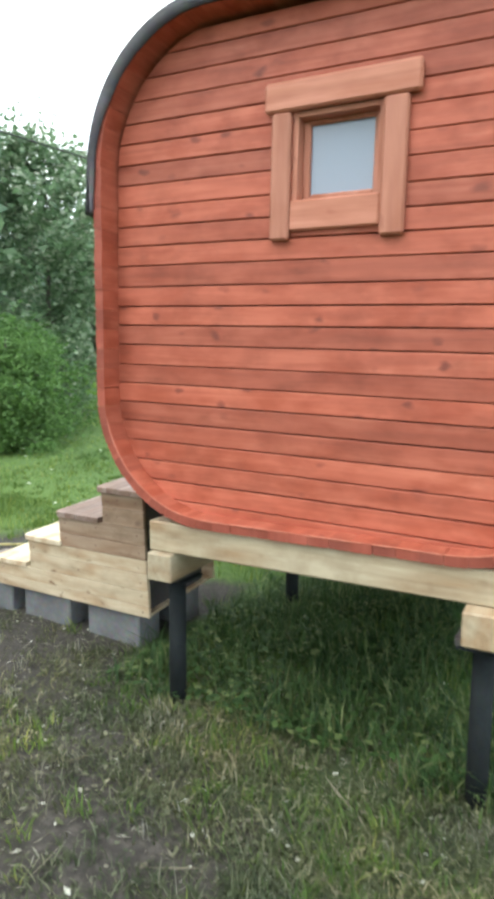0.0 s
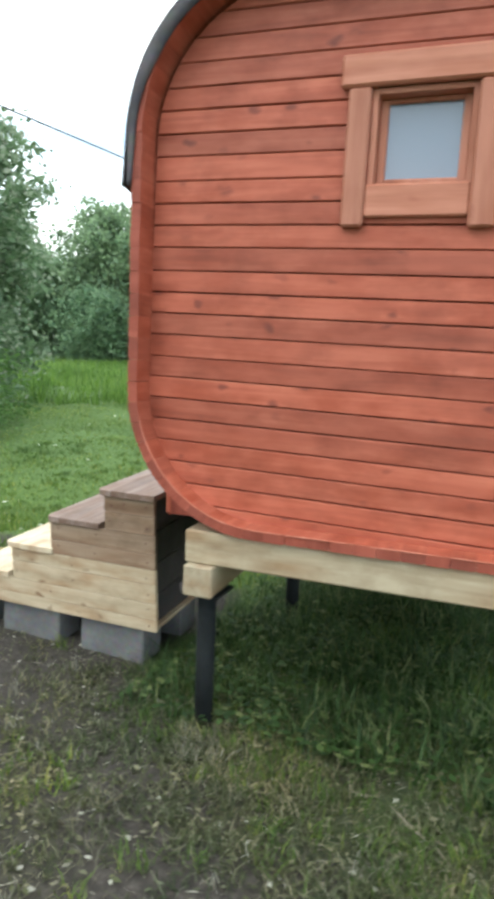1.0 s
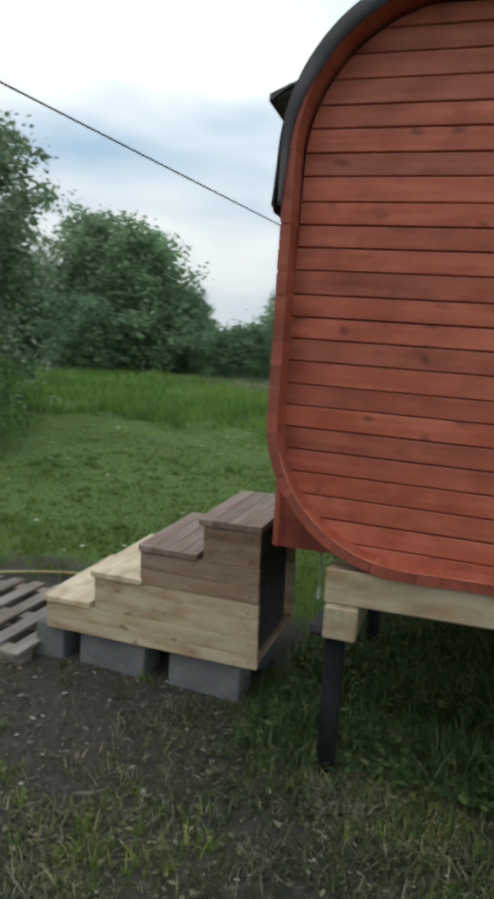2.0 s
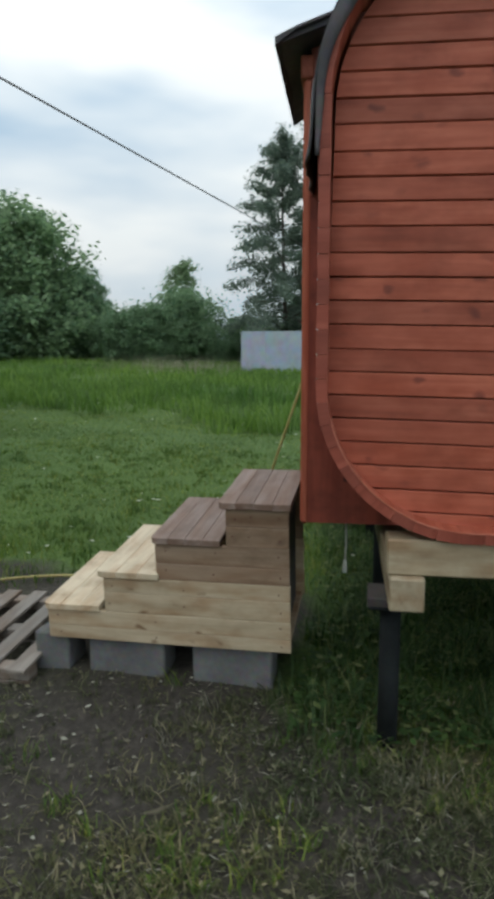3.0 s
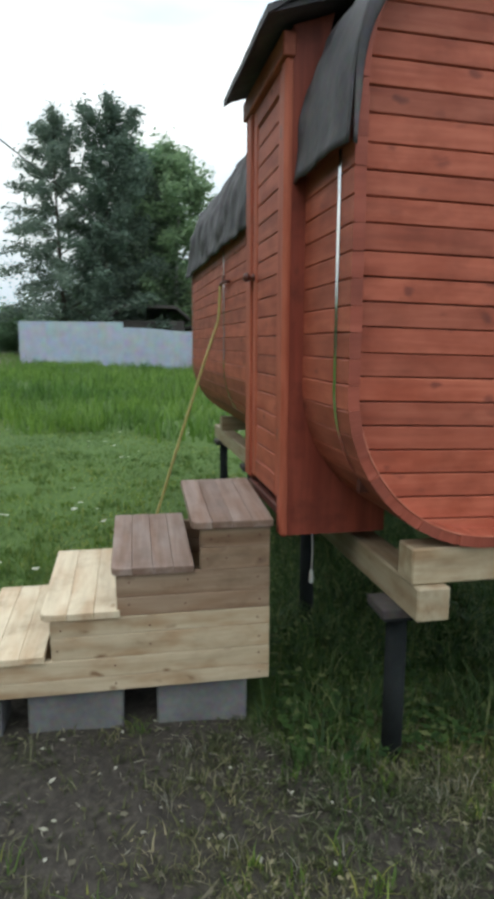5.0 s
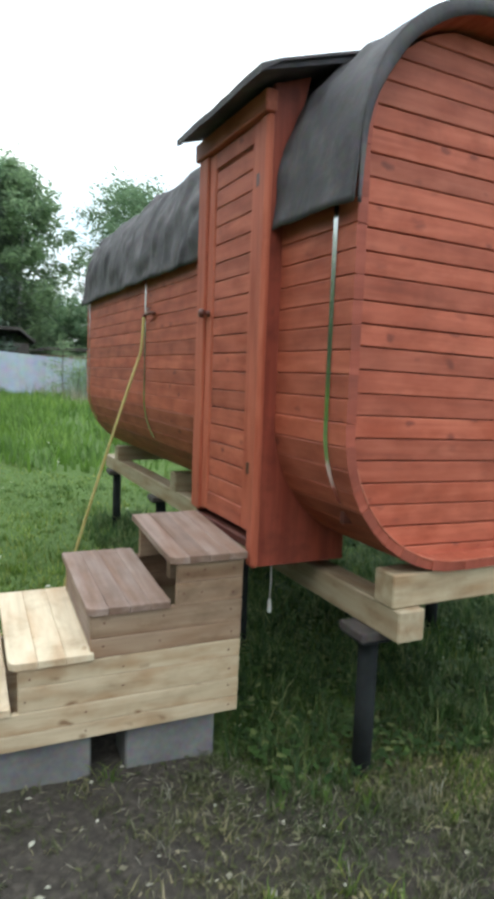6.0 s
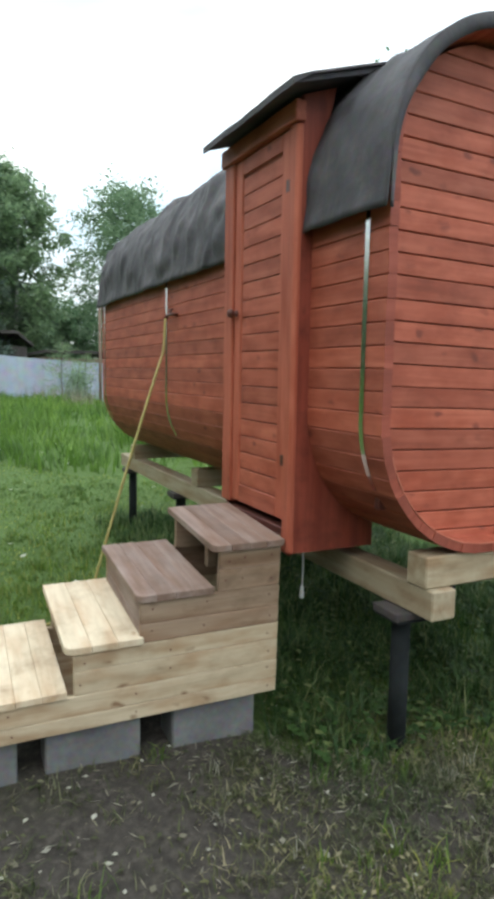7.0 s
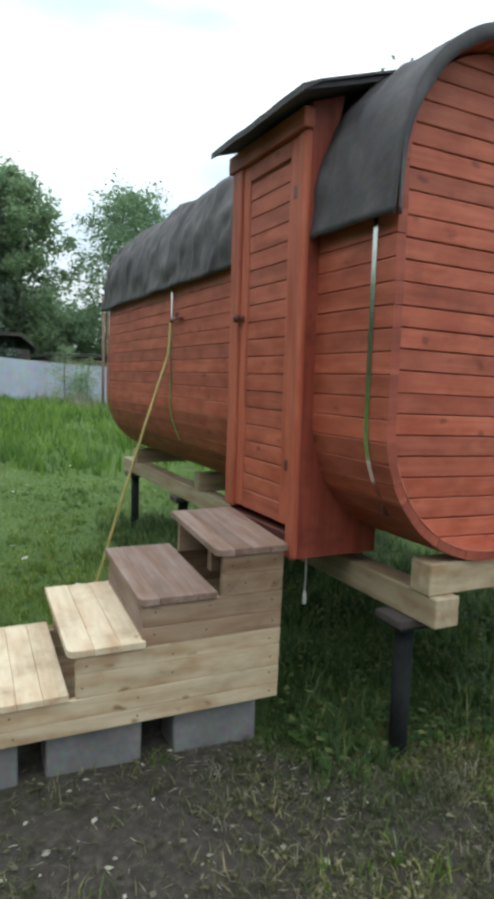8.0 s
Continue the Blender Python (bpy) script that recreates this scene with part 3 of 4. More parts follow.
# bright steel straps round the tube
for v in (0.125, 2.42, 4.19):
    bm = bmesh.new()
    rows = []
    for k in range(61):
        s = s_eave + 0.02 - (s_eave + 0.02 + 0.30) * k / 60
        row = []
        for dv, o in ((-0.0135, 0.0012), (-0.0135, 0.0042), (0.0135, 0.0042), (0.0135, 0.0012)):
            p, d = outline(s, -o)
            row.append(bm.verts.new((p[0], v + dv, p[1])))
        rows.append(row)
    for r0, r1 in zip(rows, rows[1:]):
        for k in range(4):
            bm.faces.new((r0[k], r0[(k + 1) % 4], r1[(k + 1) % 4], r1[k]))
    bm.faces.new(rows[0])
    bm.faces.new(rows[-1][::-1])
    bmesh.ops.recalc_face_normals(bm, faces=bm.faces)
    part("steel_strap", bm, steel_m, cabin, "bright steel strap")

# door portal with its own felt canopy
PU, PV0, PV1 = -0.086, 0.520, 1.252


def canopy_z(u):
    return 2.650 + (u + 0.217) * 0.30


hull = [outline(s, 0.02)[0] for s in np.linspace(-0.62, 1.05, 14)]
hull = [q for q in hull if 0.0 < q[0] < 0.36 or q[1] > 1.0]
cheek = [(PU + 0.03, 0.736), (0.37, 0.736), (0.37, 0.87)] + [q for q in hull if q[1] < 2.5] + [(0.10, canopy_z(0.10) - 0.022), (PU + 0.03, canopy_z(PU) - 0.022)]
portal = part("door_portal", prism(cheek, 1, PV0 + 0.004, PV0 + 0.034), shaded_red_z, cabin, "red-stained board portal round the door")
part("cheek", prism(cheek, 1, PV1 - 0.034, PV1 - 0.004), shaded_red_z, portal)
part("post", box(PU, PU + 0.04, PV0, PV0 + 0.070, 0.728, 2.56, 0.013), red_z, portal)
part("post", box(PU, PU + 0.04, PV1 - 0.105, PV1, 0.86, 2.56, 0.006), red_z, portal)
part("head_board", box(PU - 0.012, PU + 0.04, PV0 - 0.004, PV1 + 0.03, 2.5605, 2.645, 0.005), red_y, portal)
part("threshold", box(PU + 0.01, 0.30, PV0 + 0.036, PV1 - 0.036, 0.80, 0.84, 0.004), inside_m, portal)
part("soffit", prism([(-0.172, canopy_z(-0.172) - 0.02), (0.40, canopy_z(0.40) - 0.02), (0.40, canopy_z(0.40)), (-0.172, canopy_z(-0.172))], 1, 0.40, 1.285), felt_m, portal)

bm = bmesh.new()
A, B = 10, 12
grid_t, grid_b = [], []
for j in range(B + 1):
    v = 0.382 + (1.305 - 0.382) * j / B
    for i in range(A + 1):
        u = -0.188 + 0.82 * i / A
        h = canopy_z(u) + 0.012 + 0.004 * noise.noise((u * 6, v * 6, 2.0))
        h = min(h, Z1 + 0.028 + 0.01 * (u - 0.45))
        if i == 0:
            h -= 0.008 + 0.008 * abs(noise.noise((1.0, v * 9, 0.0)))
        grid_t.append(bm.verts.new((u, v, h)))
        grid_b.append(bm.verts.new((u, v, h - (0.03 if i == 0 else 0.01))))
for j in range(B):
    for i in range(A):
        k = j * (A + 1) + i
        f = bm.faces.new((grid_t[k], grid_t[k + 1], grid_t[k + A + 2], grid_t[k + A + 1]))
        f.smooth = True
        bm.faces.new((grid_b[k], grid_b[k + A + 1], grid_b[k + A + 2], grid_b[k + 1]))
for i in range(A):
    for j in (0, B):
        k = j * (A + 1) + i
        bm.faces.new((grid_t[k], grid_b[k], grid_b[k + 1], grid_t[k + 1]))
for j in range(B):
    for i in (0, A):
        k = j * (A + 1) + i
        bm.faces.new((grid_t[k], grid_b[k], grid_b[k + A + 1], grid_t[k + A + 1]))
bmesh.ops.recalc_face_normals(bm, faces=bm.faces)
part("canopy_felt", bm, felt_m, portal, "black felt canopy over the door")

# the plank door
D0, D1, DZ0, DZ1 = PV0 + 0.074, PV1 - 0.109, 0.875, 2.555
DU = PU + 0.012
door = part("door", box(DU + 0.016, DU + 0.03, D0 + 0.004, D1 - 0.004, DZ0 + 0.01, DZ1 - 0.006, 0), inside_m, cabin, "closed red-stained plank door with a turned knob")
part("stile", box(DU, DU + 0.015, D0, D0 + 0.075, DZ0, DZ1, 0.004), red_z, door)
part("stile", box(DU, DU + 0.015, D1 - 0.075, D1, DZ0, DZ1, 0.004), red_z, door)
part("rail", box(DU, DU + 0.015, D0 + 0.0755, D1 - 0.0755, DZ0, DZ0 + 0.09, 0.004), red_y, door)
part("rail", box(DU, DU + 0.015, D0 + 0.0755, D1 - 0.0755, DZ1 - 0.075, DZ1, 0.004), red_y, door)
z = DZ0 + 0.092
while z < DZ1 - 0.077:
    zt = min(z + STAVE, DZ1 - 0.0765)
    part("door_board", box(DU + 0.005, DU + 0.0155, D0 + 0.077, D1 - 0.077, z, zt - 0.004, 0.003), red_y, door)
    z += STAVE
knob = bmesh.new()
prof = [(0.0, 0.017), (0.008, 0.016), (0.012, 0.011), (0.022, 0.011), (0.027, 0.019), (0.038, 0.023), (0.050, 0.018), (0.055, 0.006)]
tube([(DU - t, D1 - 0.035, 1.825) for t, r in prof], [r for t, r in prof], 14, knob)
tube([(DU - 0.02, D1 - 0.045 + 0.06 * k, 1.825) for k in (0.0, 1.0)], 0.007, 10, knob)
part("knob", knob, knob_m, door, "dark turned wooden knob")
for zh in (1.12, 2.3):
    part("hinge", box(DU - 0.004, DU - 0.0005, D0 - 0.03, D0 + 0.03, zh, zh + 0.05, 0.001), knob_m, door)
# garden tap on the side of the cabin
tap = bmesh.new()
tube([(0.0, 2.205, 1.905), (-0.030, 2.205, 1.905), (-0.036, 2.235, 1.905), (-0.036, 2.310, 1.903), (-0.040, 2.327, 1.892), (-0.042, 2.330, 1.862)], 0.011, 10, tap)
tube([(-0.034, 2.245, 1.905), (-0.034, 2.245, 1.935)], 0.008, 8, tap)
tube([(-0.034, 2.210, 1.937), (-0.034, 2.280, 1.937)], 0.007, 8, tap)
part("garden_tap", tap, knob_m, cabin, "small dark metal garden tap")

# ---- beams and screw piles under the cabin ----
def beam(name, x0, x1, y0, y1, z0, z1, material, rz, pivot):
    t = solid(name, box(x0 - pivot[0], x1 - pivot[0], y0 - pivot[1], y1 - pivot[1], z0, z1, 0.006), material, "pale sawn timber beam under the cabin", "beam", "foundation beams")
    t.matrix_world = pose(pivot[0], pivot[1], 0, 0, 0, rz)
    return t


BZ0, BZ1 = 0.562, 0.686
beam("foundation_beam", -1.42, -1.297, 2.07, 6.75, BZ0, BZ1, beam_m, 2.0, (-1.36, 2.07))
beam("foundation_beam", -0.10, 0.02, 2.07, 6.75, BZ0, BZ1, beam_m, 2.0, (-0.04, 2.07))
for y0 in (2.125, 4.60, 6.25):
    xs = -0.035 * (y0 - 2.1)
    beam("cross_beam", -1.43 + xs, 0.20 + xs, y0, y0 + 0.12, BZ1 + 0.001, Z0 + 0.004, beam_c, 2.0, (-0.7 + xs, y0))


def pile(x, y):
    gz = float(ground_z(x, y))
    p = thing("screw_pile", "black painted steel screw pile under a beam", "pile", "screw piles", at=(x, y, gz - 0.06))
    h = BZ0 - gz + 0.06
    bm = bmesh.new()
    tube([(0, 0, 0), (0, 0, h - 0.046)], 0.04, 20, bm)
    part("shaft", bm, pile_m, p)
    part("head_plate", box(-0.085, 0.085, -0.085, 0.085, h - 0.046, h - 0.0365, 0.002), pile_m, p)
    part("packing_board", box(-0.09, 0.06, -0.085, 0.085, h - 0.036, h - 0.0005, 0.004), shed_m, p, "dark wooden packing board under the beam")


for x, y in ((-1.405, 2.275), (-0.045, 2.235), (-1.42, 3.55), (-0.10, 3.45), (-1.47, 5.1), (-0.14, 5.1), (-1.52, 6.5), (-0.2, 6.5)):
    pile(x, y)

# ---- wooden steps on concrete blocks ----
steps = thing("wooden_steps", "four-step wooden stair box, two pale and two weathered brown steps", "steps", at=(-1.83, 2.605, 0.108))
steps.matrix_world = pose(-1.83, 2.605, 0.108, 3.5, -0.3, 0.3)
DEPTHS, RISE = (0.675, 0.67, 0.65, 0.615), 0.1775
EDGES = (-1.205, -0.925, -0.645, -0.325)
for k, e in enumerate(EDGES):
    DEPTH = DEPTHS[k]
    side_m, tread_m = (pine_x, pine_y) if k < 2 else (grey_x, grey_y)
    z0, z1 = (0.0, 0.152) if k == 0 else (0.152 + RISE * (k - 1), 0.152 + RISE * k)
    zm = (z0 + z1) / 2 + (-0.01, 0.012, -0.008, 0.006)[k]
    for y0, y1 in ((0.0, 0.024), (DEPTH - 0.024, DEPTH)):
        for za, zb in ((z0, zm), (zm, z1)):
            part("side_board", box(e + (0.034 if k in (1, 3) else 0.018), -0.002 * k, y0, y1, za + 0.0008, zb - 0.0008, 0.003), side_m, steps)
    last = EDGES[k + 1] + (0.022 if k == 1 else 0.0) + 0.008 if k < 3 else 0.004
    n = 4 if k > 1 else 3
    wid = (last - e + 0.0) / n
    for j in range(n):
        xa, xb = e + j * wid + 0.0004, e + (j + 1) * wid - 0.0004
        ya, yb = -0.014 + 0.003 * shrng.random(), DEPTH + 0.014 - 0.003 * shrng.random()
        zb = z1 + 0.030 + 0.0012 * shrng.random()
        if j:
            board = box(xa, xb, ya, yb, z1 + 0.0005, zb, 0.0022)
        else:
            board = prism([(xa + 0.035 - 0.035 * math.cos(q), ya + 0.035 - 0.035 * math.sin(q)) for q in (0.0, 0.4, 0.8, 1.2, math.pi / 2)] + [(xb, ya), (xb, yb), (xa, yb)], 2, z1 + 0.0005, zb, 0.0022)
        part("tread_board", board, tread_m, steps)
    if k in (0, 2):
        for za, zb in ((z0, zm), (zm, z1)):
            part("riser_board", box(e + 0.02, e + 0.042, 0.0245, DEPTH - 0.0245, za + 0.001, zb - 0.001, 0.003), grey_y if k == 2 else pine_y, steps)
    part("bearer", box(e + 0.09, e + 0.135, DEPTH / 2 - 0.022, DEPTH / 2 + 0.022, z0 + 0.002, z1 - 0.001, 0.003), side_m, steps)
# added dark panel in place of the shaded hollow behind the steps
for k in range(4):
    part("back_board", box(-0.062, -0.040, 0.026, DEPTH - 0.026, 0.004 + 0.168 * k, 0.168 + 0.168 * k, 0.003), shed_m, steps, "dark board added across the open back to stand for the shaded inside")
screw_me = bpy.data.meshes.new("screw")
bm = tube([(0, 0.003, 0), (0, -0.0012, 0)], 0.0042, 8)
bm.to_mesh(screw_me)
bm.free()
screw_me.materials.append(knob_m)
for k, e in enumerate(EDGES):
    z0, z1 = (0.0, 0.152) if k == 0 else (0.152 + RISE * (k - 1), 0.152 + RISE * k)
    for x in (e + 0.07, (e - 0.02) * 0.52, -0.045):
        for f in (0.24, 0.77):
            ob = new("screw", screw_me)
            ob.parent = steps
            ob.matrix_local = Matrix.Translation((x + shrng.uniform(-0.012, 0.012), 0.0, z0 + (z1 - z0) * f + shrng.uniform(-0.01, 0.01)))
part("floor_board", box(-1.18, -0.01, 0.03, DEPTHS[0] - 0.03, 0.002, 0.02, 0.002), pine_x, steps)


def block(x0, x1, y0, y1):
    gz = float(ground_z((x0 + x1) / 2, y0)) - 0.02
    b2 = solid("concrete_block", box(x0 - x1, 0, 0, y1 - y0, 0, 0.105 - gz + (y0 - 2.6) * 0.045, 0.007), concrete_m, "grey concrete block carrying the wooden steps", "concrete block", "concrete blocks")
    b2.matrix_world = pose(x1, y0, gz, 0, 0, shrng.uniform(-1.5, 1.5))


for x0, x1 in ((-3.115, -2.935), (-2.83, -2.445), (-2.305, -1.922)):
    block(x0, x1, 2.63, 2.82)
    block(x0 + 0.02, x1 + 0.01, 3.03, 3.22)

# ---- pallet lying beside the steps ----
pal = thing("pallet", "old grey wooden pallet lying on the ground beside the steps", "pallet", at=(-3.06, 2.43, float(ground_z(-3.3, 2.7)) - 0.005), rz=3.0)
for k in range(6):
    x = -0.10 - 0.168 * k
    part("slat", box(x, x + 0.092, 0.0, 1.0, 0.076, 0.096, 0.004), pallet_m, pal)
for y in (0.05, 0.47, 0.88):
    part("stringer", box(-0.96, -0.01, y, y + 0.09, 0.018, 0.0755, 0.004), pallet_m, pal)
    part("foot_board", box(-0.96, -0.01, y - 0.005, y + 0.095, 0.0, 0.0175, 0.003), pallet_m, pal)

# ---- hose and cord ----
def bez(p0, p1, p2, n=14):
    return [tuple(((1 - t) ** 2 * a + 2 * t * (1 - t) * b3 + t * t * c3) for a, b3, c3 in zip(p0, p1, p2)) for t in (k / n for k in range(n + 1))]


gz = float(ground_z(-2.4, 4.3))
line = bez((-1.815, 4.396, 1.885), (-1.817, 4.396, 1.80), (-1.824, 4.396, 1.70), 6)
line += bez((-1.83, 4.395, 1.66), (-2.06, 4.34, 1.02), (-2.39, 4.26, gz + 0.012))
line += bez((-2.43, 4.24, gz + 0.012), (-2.9, 4.05, gz + 0.02), (-3.2, 3.86, float(ground_z(-3.2, 3.86)) + 0.015), 10)
line += bez((-3.25, 3.85, float(ground_z(-3.25, 3.85)) + 0.015), (-3.6, 3.82, 0.0), (-4.3, 3.42, float(ground_z(-4.3, 3.42)) + 0.015), 12)
solid("garden_hose", tube(line, 0.0095, 8), hose_m, "thin yellow-green garden hose hanging from the tap", "hose")
cord = thing("hanging_cord", "thin white cord with a plug hanging under the portal", "cord", at=(-1.60, 2.80, 0.48))
part("wire", tube([(0, 0, 0.02), (0.004, 0, 0.12), (-0.002, 0.0, 0.26)], 0.004, 6), cord_m, cord)
part("plug", tube([(0, 0, -0.035), (0, 0, -0.03), (0, 0, 0.01), (0, 0, 0.03)], [0.008, 0.011, 0.010, 0.005], 10), cord_m, cord)

solid("overhead_cable", tube([(-3.7 + 0.209 * (y - 4.95), y, 3.22 - 0.0195 * (y - 4.95) + 0.0003 * (y - 8) ** 2 - 0.003) for y in np.linspace(-9, 38, 48)], 0.007, 6), cable_m, "thin black overhead cable crossing the sky", "cable")


# ---- distance: fence, sheds, trees ----
fence = thing("sheet_fence", "pale blue-grey profiled sheet fence across the far lawn", "fence")
step = 1.15


def fence_top(x):
    """The fence's upper edge, level for four panels and then lower and falling."""
    return 2.45 if x < -3.01 else float(np.interp(x, [-3.0, -1.7, 0.0, 9.0], [2.21, 2.17, 2.02, 1.6]))


for k in range(29):
    fx = -7.6 + step * k
    y = 31.0 - 0.02 * step * k
    gz = float(ground_z(fx, y)) - 0.1
    pts = []
    for i in range(13):
        d = 0.008 if (i // 2) % 2 else 0.0
        pts.append((fx + step * i / 12, y + d))
    pts += [(q[0], q[1] + 0.004) for q in reversed(pts)]
    left, right = fence_top(fx + 0.001), fence_top(fx + step - 0.02)
    bm = prism(pts, 2, min(gz, left - 1.7), left)
    for v in bm.verts:
        if v.co.z > left - 0.01:
            v.co.z += (right - left) * (v.co.x - fx) / step
    part("fence_panel", bm, fence_m, fence)
    part("post", box(fx - 0.03, fx + 0.03, y + 0.03, y + 0.09, gz, min(left, right) - 0.08, 0), fence_m, fence)


def shed(x, y, w, d, h, roof, slope, wall_mat, label):
    """A shed whose roof falls over the length slope to each side of a flat ridge."""
    s = thing("garden_shed", label, "shed", at=(x, y, float(ground_z(x, y)) - 0.2))
    part("wall", box(-w / 2, w / 2, -d / 2, d / 2, 0, h, 0.02), wall_mat, s)
    e = w / 2 + 0.3
    part("roof", prism([(-e, h), (slope - e, h + roof), (e - slope, h + roof), (e, h), (e, h + 0.12), (e - slope, h + roof + 0.14), (slope - e, h + roof + 0.14), (-e, h + 0.12)], 1, -d / 2 - 0.3, d / 2 + 0.3), shed_m, s)


shed(-1.75, 36.5, 3.6, 4.0, 2.42, 0.62, 0.75, shed_m, "dark wooden shed with a low roof behind the fence")
shed(2.5, 38.0, 4.6, 3.5, 2.2, 0.25, 1.2, brown_m, "low brown shed behind the fence")


gz = float(ground_z(1.66, 24.3))
pole = thing("wooden_pole", "thin brown wooden pole standing in the far grass", "pole", at=(1.66, 24.3, gz - 0.1))
part("shaft", tube([(0, 0, 0), (0.01, 0, 2.2), (0, 0, 4.25)], [0.055, 0.052, 0.045], 10), brown_m, pole)
part("cap", tube([(0, 0, 4.2505), (0, 0, 4.28)], [0.05, 0.03], 10), shed_m, pole)


def leaves(name, centres, spread, per, size, material, seed, squash=0.8, droop=0.0, aspect=0.55):
    """A crown as loose leaf blades gathered round clump centres."""
    r = np.random.default_rng(seed)
    c = np.repeat(np.asarray(centres, float), per, 0)
    sp = np.repeat(np.asarray(spread, float), per)[:, None] if np.ndim(spread) else spread
    n = len(c)
    off = r.normal(size=(n, 3)) * sp * np.array([1, 1, squash])
    off[:, 2] -= droop * np.abs(r.normal(size=n))
    p = c + off
    a = r.normal(size=(n, 3))
    a[:, 2] *= 0.5
    a[:, 2] -= droop * 3
    a /= np.linalg.norm(a, axis=1)[:, None]
    b4 = np.cross(a, r.normal(size=(n, 3)))
    b4 /= np.linalg.norm(b4, axis=1)[:, None]
    s = size * r.uniform(0.6, 1.35, (n, 1))
    v = np.stack([p, p + a * s * 0.5 + b4 * s * aspect * 0.5, p + a * s, p + a * s * 0.5 - b4 * s * aspect * 0.5], 1).reshape(-1, 3)
    return raw_mesh(name, v, np.arange(n * 4).reshape(-1, 4), material)


def tree(name, label, x, y, h, spread, bark, leafmat, seed, clumps=150, per=60, size=0.14, kind="broad", base=0.15, clump=0.09, droop=0.0):
    """A tapered trunk with limbs, and a crown of loose leaves round the limb ends."""
    r = random.Random(seed)
    t = thing(name, label, "tree", at=(x, y, float(ground_z(x, y)) - 0.05))
    bm = bmesh.new()
    lean = (r.uniform(-0.04, 0.04), r.uniform(-0.04, 0.04))

    def stem(f):
        return Vector((lean[0] * h * f + 0.05 * math.sin(5 * f + seed), lean[1] * h * f, h * f * 0.97))

    tube([stem(k / 8) for k in range(9)], [max(0.012 * h * (1 - k / 8.3), 0.02) for k in range(9)], 8, bm)
    ends, sizes = [], []
    limbs = 46 if kind in ("tiers", "candles") else 34
    stray = 0.035 if kind == "tiers" else 0.05 if kind == "candles" else 0.12
    for i in range(limbs):
        f = base + (0.98 - base) * (i + r.random() * 0.6) / limbs
        g = (f - base) / (1 - base)
        if kind == "pine":
            reach = spread * (0.35 + 0.65 * (1 - g) ** 0.8) * r.uniform(0.65, 1.1)
            rise = 0.12
        elif kind == "tiers":
            reach = spread * (0.10 + 0.90 * (1 - g) ** 0.75) * r.uniform(0.55, 1.12)
            rise = 0.10
        elif kind == "candles":
            reach = spread * (0.16 + 0.84 * (1 - g) ** 0.55) * r.uniform(0.7, 1.1)
            rise = 0.75
        elif kind == "bush":
            reach = spread * math.sqrt(max(1 - g * g, 0.05)) * r.uniform(0.6, 1.1)
            rise = 0.35
        else:
            reach = spread * (math.sin(math.pi * min(0.97, 0.16 + 0.80 * g)) ** 0.75) * r.uniform(0.6, 1.12)
            rise = 0.45
        an = i * 2.4 + r.uniform(-0.5, 0.5)
        p0 = stem(f * 0.9)
        p2 = stem(f) + Vector((math.cos(an) * reach, math.sin(an) * reach, rise * reach * 0.5))
        p1 = (p0 + p2) / 2 + Vector((0, 0, 0.12 * reach))
        tube([p0, p1, p2], [0.0035 * h * (1.1 - f), 0.0022 * h * (1.1 - f), 0.006], 5, bm)
        m = max(3, clumps // limbs)
        for j in range(m):
            q = (0.25 + 0.8 * (j + r.random()) / m)
            c3 = p0.lerp(p2, q) + Vector((r.gauss(0, stray), r.gauss(0, stray), r.gauss(0, stray * 0.8))) * spread * 0.6
            if kind == "tiers":
                c3.z += 0.16 * reach * math.sin(math.pi * min(q, 1.0)) - 0.10 * reach * q * q
            ends.append(c3)
            sizes.append(clump * spread * r.uniform(0.6, 1.4))
    part("trunk", bm, bark, t)
    part("crown", leaves("crown", ends, sizes, per, size, leafmat, seed, 0.75, droop), None, t)
    return t


tree("poplar_tree", "tall pale-leaved poplar at the edge of the lawn", -11.7, 11.4, 6.9, 1.9, bark_m, leaf_poplar, 11, 230, 80, 0.16, base=0.05, clump=0.12)
tree("poplar_tree", "tall pale-leaved poplar at the edge of the lawn", -14.6, 11.6, 7.6, 2.3, bark_m, leaf_poplar, 12, 200, 80, 0.17, base=0.05, clump=0.12)
tree("green_bush", "dense green bush on the lawn", -8.6, 7.5, 1.95, 1.0, bark_m, leaf_bush, 13, 170, 110, 0.075, "bush", 0.03, 0.13)
tree("green_bush", "dense green bush on the lawn", -9.7, 8.7, 2.2, 1.3, bark_m, leaf_bush, 14, 170, 90, 0.09, "bush", 0.03, 0.13)
tree("larch_tree", "tall dark larch with drooping tiers behind the fence", -6.1, 36.5, 13.4, 5.0, bark_m, leaf_larch, 21, 736, 34, 0.18, "tiers", 0.12, clump=0.040, droop=0.16)
tree("pine_tree", "tall dark pine behind the fence", -4.0, 35.5, 13.5, 3.1, bark_m, leaf_dark, 22, 690, 56, 0.17, "candles", 0.06, 0.070)
tree("pine_tree", "dark pine standing close behind the fence", -2.2, 37.2, 10.4, 2.6, bark_m, leaf_dark, 20, 500, 50, 0.17, "candles", 0.04, 0.080)
tree("birch_tree", "leafy birch behind the fence", -0.3, 37.5, 12.4, 3.2, birch_m, leaf_birch, 23, 400, 60, 0.22, base=0.12, clump=0.085, droop=0.06)
